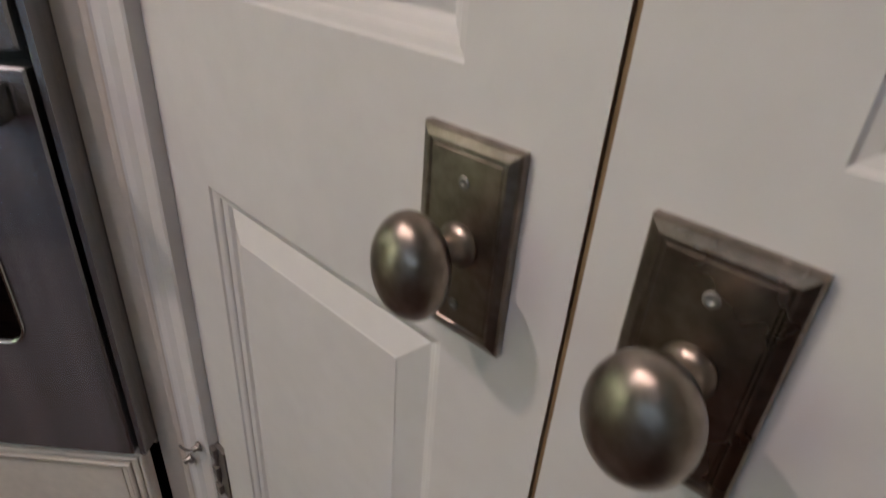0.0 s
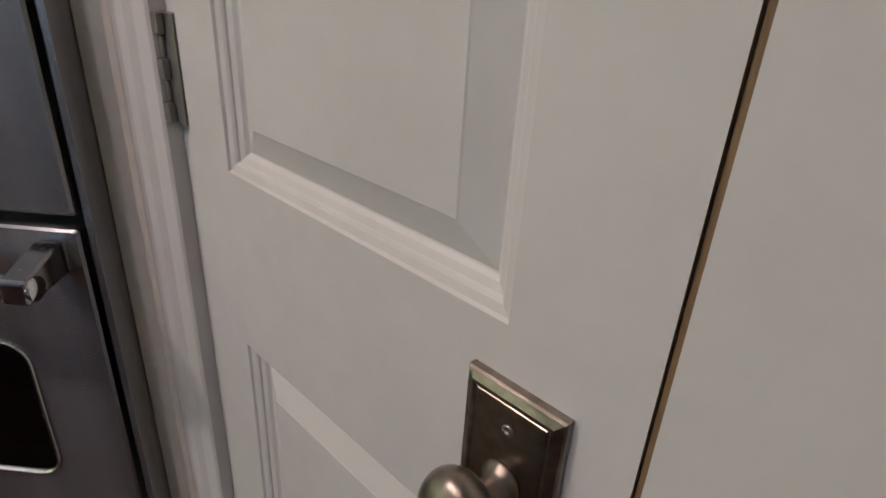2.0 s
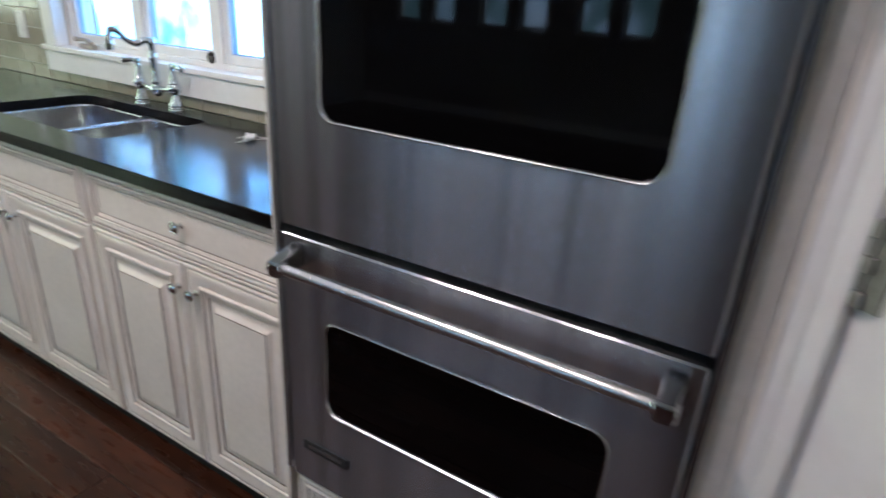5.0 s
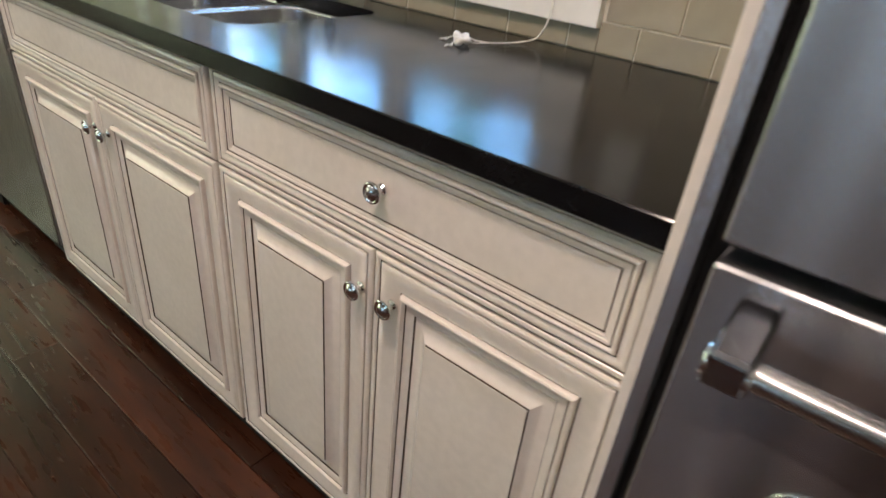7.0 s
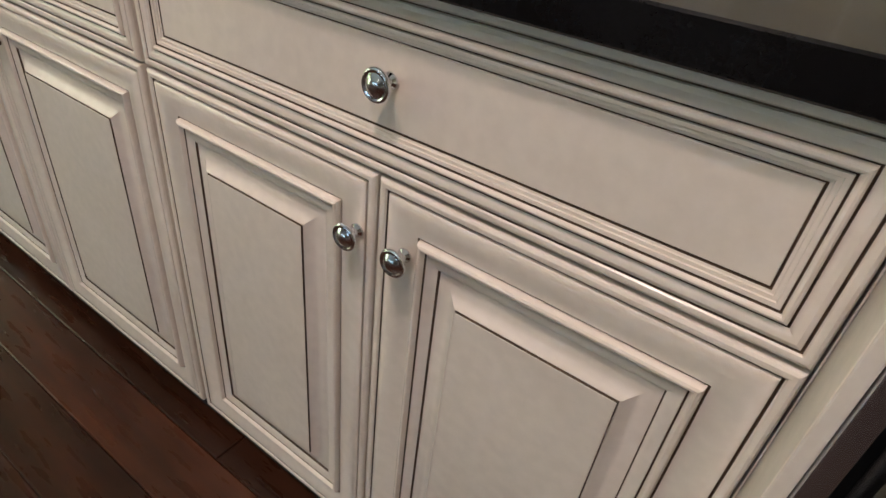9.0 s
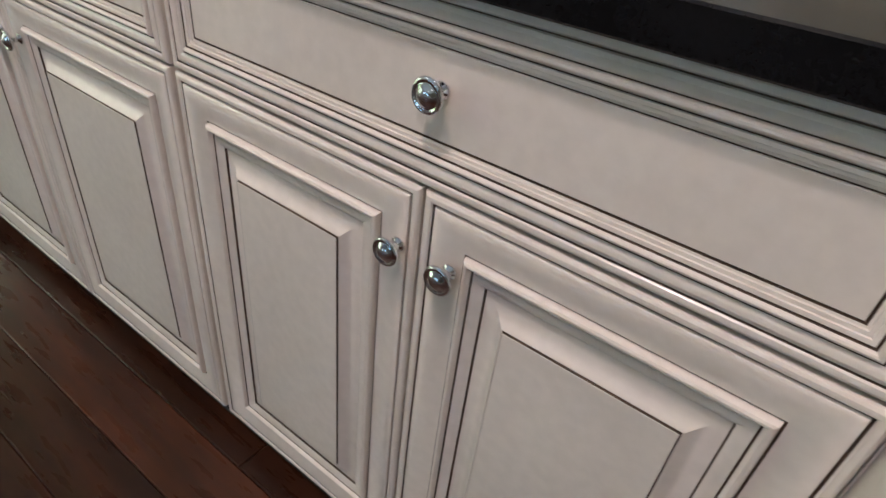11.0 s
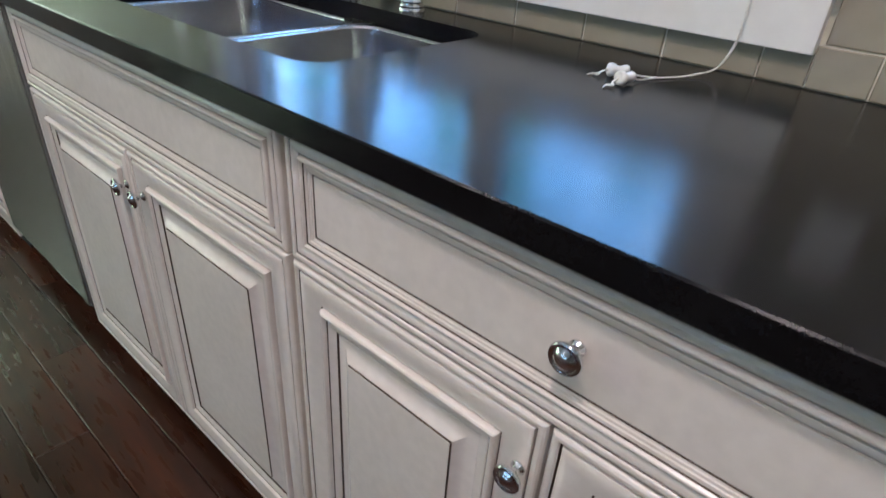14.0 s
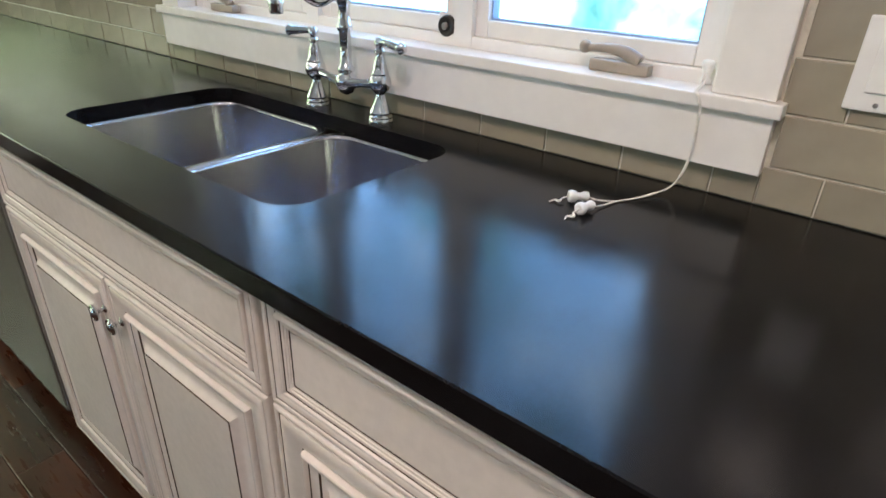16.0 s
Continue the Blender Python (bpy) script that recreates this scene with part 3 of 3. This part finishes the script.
# blind cord
t = thing("blind_cord", "white twin blind cord with acorn pulls on the counter", "blind cord")
KNOT = (-3.140, 2.612, ZT + 0.002)
PULLS = ((-3.183, 2.572), (-3.156, 2.542))
part("cord", tube([(-3.098, 2.775, 1.090), (-3.097, 2.760, 1.066), (-3.092, 2.7225, 1.0625), (-3.083, 2.7200, 1.046), (-3.080, 2.7195, 1.010), (-3.080, 2.7190, 0.972),
                   (-3.084, 2.716, 0.944), (-3.093, 2.706, 0.922), (-3.106, 2.684, ZT + 0.005), (-3.121, 2.650, ZT + 0.002), KNOT], 0.0013, 8), CORDMAT, t, "", True)
part("cord", tube([(-3.101, 2.775, 1.090), (-3.100, 2.760, 1.067), (-3.095, 2.7222, 1.0630), (-3.0855, 2.7195, 1.046), (-3.0815, 2.7190, 1.010), (-3.0815, 2.7180, 0.972),
                   (-3.086, 2.714, 0.941), (-3.095, 2.702, 0.919), (-3.109, 2.680, ZT + 0.0045), (-3.123, 2.647, ZT + 0.002), KNOT], 0.0013, 8), CORDMAT, t, "", True)
ACORN = [(0.0022, -0.016), (0.0058, -0.0155), (0.0074, -0.012), (0.0070, -0.008), (0.0052, -0.003), (0.0056, 0.001), (0.0084, 0.005), (0.0094, 0.009), (0.0086, 0.0135), (0.0050, 0.0150), (0.0030, 0.0135)]
for x, y in PULLS:
    v = Vector((x - KNOT[0], y - KNOT[1], 0)).normalized()
    k = part("pull", lathe(ACORN, 24), PLASTIC, t, "white acorn pull", True)
    k.matrix_world = Matrix.Translation((x, y, ZT + 0.0098)) @ v.to_track_quat("Z", "Y").to_matrix().to_4x4()
    c = Vector((x, y, ZT + 0.0098))
    part("cord", tube([KNOT, c - v * 0.030 + Vector((0, 0, -0.006)), c - v * 0.014], 0.0012, 8), CORDMAT, t, "", True)
    side = Vector((-v.y, v.x, 0))
    part("frayed_end", tube([c + v * 0.013, c + v * 0.022 + Vector((0, 0, -0.004)) - side * 0.002, c + v * 0.028 + side * 0.004 + Vector((0, 0, -0.006)), c + v * 0.033 - side * 0.003 + Vector((0, 0, -0.007)),
                             c + v * 0.042 + Vector((0, 0, -0.0085))], [0.0011, 0.0013, 0.0022, 0.0014, 0.0008], 8), CORDMAT, t, "", True)
t = thing("cord_cleat", "white plastic cord guide on the window frame", "cord guide", at=(-3.100, 2.778, 1.0612))
part("socket", lathe([(0.0045, 0.003), (0.0075, 0.003), (0.0085, 0.006), (0.0080, 0.010), (0.0055, 0.014), (0.0062, 0.020), (0.0090, 0.030), (0.0095, 0.036), (0.0060, 0.038)], 20), PLASTIC, t, "", True)


def switch(x, z, name, label):
    t2 = thing(name, label, name.replace("_", " "), at=(x, TILEY, z))
    part("cover_plate", box(-0.036, 0.036, -0.006, 0.004, -0.057, 0.057, 0.0025), PLASTIC, t2)
    part("rocker", box(-0.0165, 0.0165, -0.0095, -0.0055, -0.033, 0.033, 0.0015), PLASTIC, t2)
    for zz in (-0.048, 0.048):
        s = part("screw", lathe([(0.0032, 0), (0.0030, 0.0015), (0.001, 0.002)], 12, "y"), GALV, t2)
        s.location = (0, -0.006, zz)


switch(-2.880, 1.123, "light_switch", "white rocker light switch on tiled backsplash")
switch(-4.830, 1.128, "power_outlet", "white outlet cover on tiled backsplash")

# ---- oven cabinet and double oven ----
OX0, OX1, OY = -2.537, -1.765, 2.068
t = thing("oven_cabinet", "tall cream cabinet housing the double oven", "cabinet")
part("side_panel", box(-2.5780, -2.5660, 2.084, 2.72, 0.0, 2.3, 0.002), CREAM, t)
part("side_panel", box(-1.750, -1.712, 2.112, 2.72, 0.0, 2.3, 0.002), CREAM, t)
part("edge_bead", box(-1.7115, -1.700, 2.100, 2.14, 0.0, 2.3, 0.003), CREAM, t)
part("steel_trim", box(-2.5655, -2.5510, 2.078, 2.12, 0.318, 1.705, 0.001), STEEL, t, "thin stainless trim beside the oven")
part("steel_trim", box(-1.7595, -1.7505, 2.076, 2.12, 0.318, 1.705, 0.001), STEEL, t, "thin stainless trim beside the oven")
part("drawer_front", moulded(OX0 - 0.004, -1.760, 0.06, 0.312, 2.080, DRAWPROF), (CREAM, GLAZE), t, "plain cream drawer under the oven")
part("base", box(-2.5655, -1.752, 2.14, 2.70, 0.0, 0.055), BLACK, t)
part("shelf", box(-2.5655, -1.758, 2.12, 2.70, 0.295, 0.318), CREAM, t)
part("top_panel", box(-2.5655, -1.758, 2.085, 2.70, 1.72, 2.3), CREAM, t)

t = thing("double_oven", "brushed stainless built-in double wall oven with black glass", "oven")
part("body", box(-2.5505, OX1 - 0.004, OY + 0.045, 2.68, 0.322, 1.70), BLACK, t, "black oven body")


def oven_door(z0, z1, wz0, wz1, name):
    wx0, wx1 = -2.431, -1.871
    bm = bmesh.new()
    n = 5
    outer = rounded(OX0, OX1, z0, z1, 0.004, n)
    ins = [rounded(wx0 - 0.004, wx1 + 0.004, wz0 - 0.004, wz1 + 0.004, 0.034, n), rounded(wx0, wx1, wz0, wz1, 0.03, n), rounded(wx0 + 0.001, wx1 - 0.001, wz0 + 0.001, wz1 - 0.001, 0.03, n)]
    O0 = [bm.verts.new((x, OY + 0.04, z)) for x, z in outer]
    O1 = [bm.verts.new((x, OY + 0.003, z)) for x, z in outer]
    O2 = [bm.verts.new((x, OY, z)) for x, z in rounded(OX0 + 0.003, OX1 - 0.003, z0 + 0.003, z1 - 0.003, 0.004, n)]
    I0 = [bm.verts.new((x, OY, z)) for x, z in ins[0]]
    I1 = [bm.verts.new((x, OY - 0.0015, z)) for x, z in rounded(wx0 - 0.002, wx1 + 0.002, wz0 - 0.002, wz1 + 0.002, 0.032, n)]
    I2 = [bm.verts.new((x, OY + 0.004, z)) for x, z in ins[2]]
    for a, b2 in ((O0, O1), (O1, O2), (O2, I0), (I0, I1), (I1, I2)):
        for i in range(len(a)):
            j = (i + 1) % len(a)
            bm.faces.new((a[i], a[j], b2[j], b2[i]))
    bm.faces.new(O0)
    d = part(name, bm, STEEL, t, "brushed stainless oven door")
    g = bmesh.new()
    vs = [g.verts.new((x, OY + 0.0030, z)) for x, z in rounded(wx0 + 0.0005, wx1 - 0.0005, wz0 + 0.0005, wz1 - 0.0005, 0.03, n)]
    bot = [g.verts.new((v.co.x, OY + 0.009, v.co.z)) for v in vs]
    g.faces.new(vs)
    for i in range(len(vs)):
        j = (i + 1) % len(vs)
        g.faces.new((vs[i], vs[j], bot[j], bot[i]))
    part("window", g, BLACKGLASS, d, "black glass oven window")
    q = bmesh.new()
    rings = [[q.verts.new((x, OY + dy, z)) for x, z in rounded(wx0 - o, wx1 + o, wz0 - o, wz1 + o, 0.03 + o, n)] for o, dy in ((0.0046, -0.0002), (0.0042, -0.0026), (0.0026, -0.0036), (0.0010, -0.0028), (-0.0006, 0.0028))]
    for a, b2 in zip(rings, rings[1:]):
        for i in range(len(a)):
            j = (i + 1) % len(a)
            q.faces.new((a[i], a[j], b2[j], b2[i]))
    part("window_trim", q, STEEL_H, d, "bright steel trim round the glass", True)
    hz = z1 - 0.046
    part("handle", tube([(-2.500, OY - 0.050, hz), (-2.148, OY - 0.050, hz), (-1.796, OY - 0.050, hz)], 0.0115, 20), STEEL_H, d, "round stainless bar handle", True)
    for hx in (-2.494, -1.802):
        b3 = bmesh.new()
        # a wedge: tall at the door, tapering to the bar
        ys, zs3 = (OY - 0.0005, OY - 0.066), ((hz - 0.010, hz + 0.033), (hz - 0.0155, hz + 0.0135))
        ring = [[b3.verts.new((hx + dx, yy, zz)) for dx, zz in ((-0.015, za), (0.015, za), (0.015, zb), (-0.015, zb))] for yy, (za, zb) in zip(ys, zs3)]
        for k in range(4):
            b3.faces.new((ring[0][k], ring[0][(k + 1) % 4], ring[1][(k + 1) % 4], ring[1][k]))
        b3.faces.new(ring[0])
        b3.faces.new(ring[1])
        bmesh.ops.bevel(b3, geom=list(b3.edges), offset=0.004, segments=3, affect="EDGES", profile=0.5)
        part("bracket", b3, BRACKET, d, "polished end bracket")
        c3 = part("end_cap", tube([(hx - 0.0165, OY - 0.052, hz), (hx + 0.0165, OY - 0.052, hz)], 0.0138, 20), CHROME, d, "", True)
    return d


oven_door(0.3235, 0.9160, 0.536, 0.752, "lower_door")
oven_door(0.9330, 1.545, 1.1425, 1.395, "upper_door")
part("control_panel", box(OX0, OX1, OY + 0.002, OY + 0.04, 1.556, 1.70, 0.003), STEEL, t)
bm = box(-2.498, -2.376, OY - 0.004, OY - 0.0003, 0.4165, 0.4405, 0.0015)
pl = part("name_plate", bm, BLACK, t, "small dark maker's plate")
bm = bmesh.new()
for i in range(7):
    add_box(bm, -2.482 + i * 0.0135, -2.473 + i * 0.0135, OY - 0.0048, OY - 0.0041, 0.4235, 0.4335)
part("plate_marks", bm, STEEL, pl)

# ---- pantry wall with double doors ----
def local(name, label, cat, kind=""):
    t2 = thing(name, label, cat, kind=kind)
    t2.matrix_world = Matrix.Translation(PO) @ pose(0, 0, 0, 0, 0, ANG)
    return t2


# in this frame x runs along the wall and -y points into the room
t = local("wall_pantry", "diagonal corner wall around the pantry doors", "wall", "structure")
w = bmesh.new()
add_box(w, 0.99, 1.19, 0.012, 0.13, 0, 2.7)
add_box(w, -0.20, 0.99, 0.012, 0.13, 2.10, 2.7)
add_box(w, -0.30, -0.215, 0.012, 0.13, 0, 2.7)
part("wall_body", w, WALL, t)
part("closet_back", box(-0.20, 1.0, 0.9, 0.95, 0, 2.7), WALL, t)


def casing(x0, x1):
    """Moulded door casing: flat inner part, stepped outer band."""
    bm = bmesh.new()
    prof = [(0.0, 0.02), (0.0, -0.010), (0.003, -0.013), (0.026, -0.016), (0.034, -0.022), (0.044, -0.026), (0.048, -0.030), (0.056, -0.031), (0.061, -0.028), (0.064, -0.020), (0.064, 0.02)]
    k = (x1 - x0) / 0.064
    lo = [bm.verts.new((x0 + a * k, b2, 0)) for a, b2 in prof]
    hi = [bm.verts.new((x0 + a * k, b2, 2.09)) for a, b2 in prof]
    for i in range(len(prof)):
        j = (i + 1) % len(prof)
        bm.faces.new((lo[i], lo[j], hi[j], hi[i]))
    bm.faces.new(lo)
    bm.faces.new(hi)
    return bm


part("casing", casing(-0.158, -0.226), DOORWHITE, t, "white moulded door casing")
part("casing", casing(0.922, 0.986), DOORWHITE, t, "white moulded door casing")
part("casing", box(-0.226, 0.986, -0.018, 0.012, 2.091, 2.16, 0.004), DOORWHITE, t)
part("jamb", box(-0.1575, -0.128, 0.006, 0.12, 0, 2.06), DOORWHITE, t)
part("jamb", box(0.909, 0.9215, 0.0, 0.12, 0, 2.06), DOORWHITE, t)

PANELPROF = [(0, 0.0, 0), (0.002, 0.0026, 0), (0.008, 0.0042, 0), (0.0104, 0.0060, 0), (0.0114, 0.0080, 0), (0.0172, 0.0102, 0), (0.0203, 0.0135, 0), (0.0218, 0.0139, 0), (0.0232, 0.0131, 0), (0.0480, 0.0036, 0), (0.0494, 0.0027, 0)]


def pantry_door(name, x0, x1, hinge_left):
    t2 = local(name, "white painted two-panel pantry door, closed", "door")
    bm = bmesh.new()
    SL, SR = (0.077, 0.092) if hinge_left else (0.092, 0.094)
    px0, px1 = x0 + SL, x1 - SR
    zs = [0.012, 0.22, 0.822, 1.018, 1.92, 2.05]
    xs2 = [x0, px0, px1, x1]
    # stiles and rails as one face grid, with two sunk moulded panels
    grid = {}
    for i, x in enumerate(xs2):
        for j, z in enumerate(zs):
            grid[i, j] = bm.verts.new((x, 0, z))
    holes = []
    for i in range(3):
        for j in range(5):
            q = [grid[i, j], grid[i + 1, j], grid[i + 1, j + 1], grid[i, j + 1]]
            if i == 1 and j in (1, 3):
                holes.append(q)
            else:
                bm.faces.new(q)
    for q in holes:
        prev = q
        a, c = q[0].co, q[2].co
        for ins, dep, _ in PANELPROF[1:]:
            cur = [bm.verts.new(v) for v in ((a.x + ins, dep, a.z + ins), (c.x - ins, dep, a.z + ins), (c.x - ins, dep, c.z - ins), (a.x + ins, dep, c.z - ins))]
            for k in range(4):
                bm.faces.new((prev[k], prev[(k + 1) % 4], cur[(k + 1) % 4], cur[k]))
            prev = cur
        bm.faces.new(prev)
    rim = [grid[i, 0] for i in range(4)] + [grid[3, j] for j in range(1, 6)] + [grid[i, 5] for i in (2, 1, 0)] + [grid[0, j] for j in (4, 3, 2, 1)]
    back = [bm.verts.new((v.co.x, 0.035, v.co.z)) for v in rim]
    for i in range(len(rim)):
        j = (i + 1) % len(rim)
        f = bm.faces.new((rim[i], rim[j], back[j], back[i]))
        f.material_index = 1
    bm.faces.new(back)
    part("leaf", bm, (DOORWHITE, BRASSEDGE), t2, "white painted panelled leaf")
    if not hinge_left:
        # added strip fills the gap to show as the leaf's lit brown edge
        part("meeting_strip", box(x0 - 0.0042, x0 - 0.0003, 0.0022, 0.03, 0.014, 2.048, 0.0008), BRASSEDGE, t2, "added brown strip standing in for the lit door edge")
    # handle set: bevelled plate, screws, stem, egg knob
    hx = 0.309 if hinge_left else 0.457
    hz = 0.913 if hinge_left else 0.909
    pl2 = bmesh.new()
    prev = None
    for ins, dep in ((0, 0.0), (0, -0.0055), (0.0012, -0.0072), (0.0065, -0.0095), (0.0080, -0.0095), (0.0092, -0.0080), (0.0105, -0.0080), (0.0112, -0.0088)):
        cur = [pl2.verts.new(v) for v in ((hx - 0.037 + ins, dep, hz - 0.069 + ins), (hx + 0.037 - ins, dep, hz - 0.069 + ins), (hx + 0.037 - ins, dep, hz + 0.069 - ins), (hx - 0.037 + ins, dep, hz + 0.069 - ins))]
        if prev:
            for k in range(4):
                pl2.faces.new((prev[k], prev[(k + 1) % 4], cur[(k + 1) % 4], cur[k]))
        else:
            pl2.faces.new(cur)
        prev = cur
    pl2.faces.new(prev)
    plate = part("backplate", pl2, NICKEL, t2, "rectangular aged nickel backplate")
    for zz in (0.041, -0.045):
        add = lathe([(0.0042, 0), (0.0042, 0.0006), (0.0034, 0.0012), (0.0016, 0.0012), (0.0014, 0.0004)], 16, "y")
        s = part("screw", add, GALV, plate, "crosshead screw", True)
        s.matrix_basis = pose(hx, -0.0088, hz + zz)
    kb = part("stem", lathe([(0.0150, 0.008), (0.0150, 0.011), (0.0120, 0.013), (0.0095, 0.016), (0.0085, 0.022), (0.0090, 0.030), (0.0105, 0.040)], 24, "y"), NICKEL, t2, "", True)
    kb.location = (hx, 0, hz)
    eg = bmesh.new()
    bmesh.ops.create_uvsphere(eg, u_segments=40, v_segments=24, radius=1)
    bmesh.ops.scale(eg, vec=(0.0268, 0.0200, 0.0345), verts=eg.verts)
    k2 = part("knob", eg, NICKEL, t2, "egg-shaped aged nickel knob", True)
    k2.location = (hx, -0.050 if hinge_left else -0.055, hz)
    # hinges: two leaves and a barrel of five knuckles
    for zc in (0.290, 1.097, 1.83):
        xh = x0 - 0.006 if hinge_left else x1 + 0.006
        sg = 1 if hinge_left else -1
        la, lb = sorted((xh - sg * 0.026, xh + sg * 0.004))
        hb = part("hinge", box(la, lb, -0.002, 0.0055, zc - 0.053, zc + 0.053, 0.0008), GALV, t2, "zinc butt hinge")
        for k in range(5):
            ka, kb2 = sorted((xh - sg * 0.030, xh - sg * (0.014 if k % 2 == 0 else 0.019)))
            part("knuckle", box(ka, kb2, -0.010 if k % 2 == 0 else -0.006, -0.0022, zc - 0.053 + k * 0.0212 + 0.0007, zc - 0.053 + (k + 1) * 0.0212 - 0.0007, 0.0016), GALV, hb)
    return t2


pantry_door("pantry_door", -0.125, 0.3855, True)
pantry_door("pantry_door", 0.3905, 0.905, False)
t = local("door_catch", "small zinc child latch hook on the door casing", "door catch")
e1 = part("eye", lathe([(0.008, 0), (0.008, 0.003), (0.004, 0.006), (0.005, 0.011), (0.001, 0.013)], 16, "y"), GALV, t, "", True)
e1.location = (-0.172, -0.018, 0.338)
e2 = part("eye", lathe([(0.008, 0), (0.008, 0.003), (0.004, 0.006), (0.005, 0.011), (0.001, 0.013)], 16, "y"), GALV, t, "", True)
e2.location = (-0.196, -0.026, 0.296)
part("hook", tube([(-0.172, -0.030, 0.338), (-0.190, -0.034, 0.327), (-0.212, -0.034, 0.318)], 0.0022, 8), GALV, t, "", True)

# baseboards
for name, a in (("baseboard", (E1.x - 0.015, E1.x - 0.001, -3.78, E1.y - 0.1, 0, 0.12)), ("baseboard", (-6.98, E1.x - 0.02, -3.799, -3.785, 0, 0.12))):
    solid(name, box(*a), TRIM, "white painted baseboard", "baseboard", "structure")

# ---- backsplash tiles ----
t = thing("backsplash", "olive glass subway tile backsplash with pale grout", "backsplash", kind="structure")
bm = bmesh.new()
for a in ((-6.98, -4.632, ZT + 0.0005, 1.44), (-4.632, -2.986, ZT + 0.0005, 0.9552), (-2.986, -2.5605, ZT + 0.0005, 1.44)):
    add_box(bm, a[0], a[1], TILEY + 0.0025, WALLY - 0.001, a[2], a[3])
part("grout_bed", bm, GROUT, t)
tile_meshes = {}


def tile(x0, x1, z0, z1):
    w2, h2 = round(x1 - x0, 3), round(z1 - z0, 3)
    if w2 < 0.004 or h2 < 0.004:
        return
    key = (w2, h2)
    if key not in tile_meshes:
        bm2 = bmesh.new()
        e = 0.0015
        a = [bm2.verts.new(v) for v in ((0, 0.008, 0), (w2, 0.008, 0), (w2, 0.008, h2), (0, 0.008, h2))]
        b3 = [bm2.verts.new(v) for v in ((0, e, 0), (w2, e, 0), (w2, e, h2), (0, e, h2))]
        c3 = [bm2.verts.new(v) for v in ((e, 0, e), (w2 - e, 0, e), (w2 - e, 0, h2 - e), (e, 0, h2 - e))]
        for p, q in ((a, b3), (b3, c3)):
            for k in range(4):
                bm2.faces.new((p[k], p[(k + 1) % 4], q[(k + 1) % 4], q[k]))
        bm2.faces.new(c3)
        tile_meshes[key] = mesh_of(bm2, "tile", TILE)
    ob = new("tile", tile_meshes[key])
    ob.parent = t
    ob.location = (x0, TILEY, z0)


PW, PH, G = 0.1463, 0.0768, 0.0028
for row in range(7):
    z0 = 0.8925 + row * PH
    z1 = z0 + PH - G
    z0 = max(z0, ZT + 0.0015)
    off = -2.906 + (PW / 2 if row % 2 else 0)
    for k in range(-30, 4):
        x0 = max(off + k * PW + G / 2, -6.97)
        x1 = min(off + (k + 1) * PW - G / 2, -2.5615)
        if x1 - x0 < 0.01:
            continue
        for a, b2 in ((x0, min(x1, -4.633)), (max(x0, -2.985), x1)):
            if b2 - a > 0.006:
                tile(a, b2, z0, z1)
        a, b2 = max(x0, -4.632), min(x1, -2.986)
        if row == 0 and b2 - a > 0.006:
            tile(a, b2, z0, 0.9545)

# ---- plank floor ----
fl = thing("floor", "dark scraped hardwood plank floor", "floor", kind="structure")
part("subfloor", box(-7.16, 0.0, -3.96, WALLY + 0.16, -0.05, -0.004), BLACK, fl)
rng = random.Random(7)
plank_meshes = {}


def plank_geo(w2, h2):
    e, dep = 0.0022, 0.0016
    a = ((0, 0, -0.006), (w2, 0, -0.006), (w2, h2, -0.006), (0, h2, -0.006))
    b3 = ((0, 0, -dep), (w2, 0, -dep), (w2, h2, -dep), (0, h2, -dep))
    c3 = ((e, e, 0), (w2 - e, e, 0), (w2 - e, h2 - e, 0), (e, h2 - e, 0))
    fs = []
    for o in (0, 4):
        for k in range(4):
            fs.append((o + k, o + (k + 1) % 4, o + 4 + (k + 1) % 4, o + 4 + k))
    fs.append((8, 9, 10, 11))
    return list(a + b3 + c3), fs


PLW = 0.115
near = 0
rest_v, rest_f = [], []
for r in range(54):
    y1 = 2.335 - r * PLW
    y0 = y1 - PLW + 0.0012
    x = -7.0 - rng.random() * 0.9
    while x < E1.x:
        ln = rng.choice((0.6, 0.8, 1.0, 1.2, 1.4))
        if x + ln > E1.x + 0.1:
            ln = round(E1.x + 0.1 - x, 3)
        xa, xb = x, x + ln - 0.0012
        x += ln
        if r < 17 and xb > -6.6:
            key = ln
            if key not in plank_meshes:
                me = bpy.data.meshes.new("plank")
                me.from_pydata(*[plank_geo(ln - 0.0012, PLW - 0.0012)[0], [], plank_geo(ln - 0.0012, PLW - 0.0012)[1]])
                me.materials.append(OAK)
                plank_meshes[key] = me
            ob = new("plank", plank_meshes[key])
            ob.parent = fl
            ob.location = (xa, y0, rng.uniform(-0.0006, 0.0006))
        else:
            v, f = plank_geo(ln - 0.0012, PLW - 0.0012)
            k = len(rest_v)
            rest_v += [(p[0] + xa, p[1] + y0, p[2]) for p in v]
            rest_f += [tuple(i + k for i in q) for q in f]
me = bpy.data.meshes.new("far_planks")
me.from_pydata(rest_v, [], rest_f)
me.materials.append(OAK)
ob = new("far_planks", me)
ob.parent = fl
tagged(ob, kind="stuff")
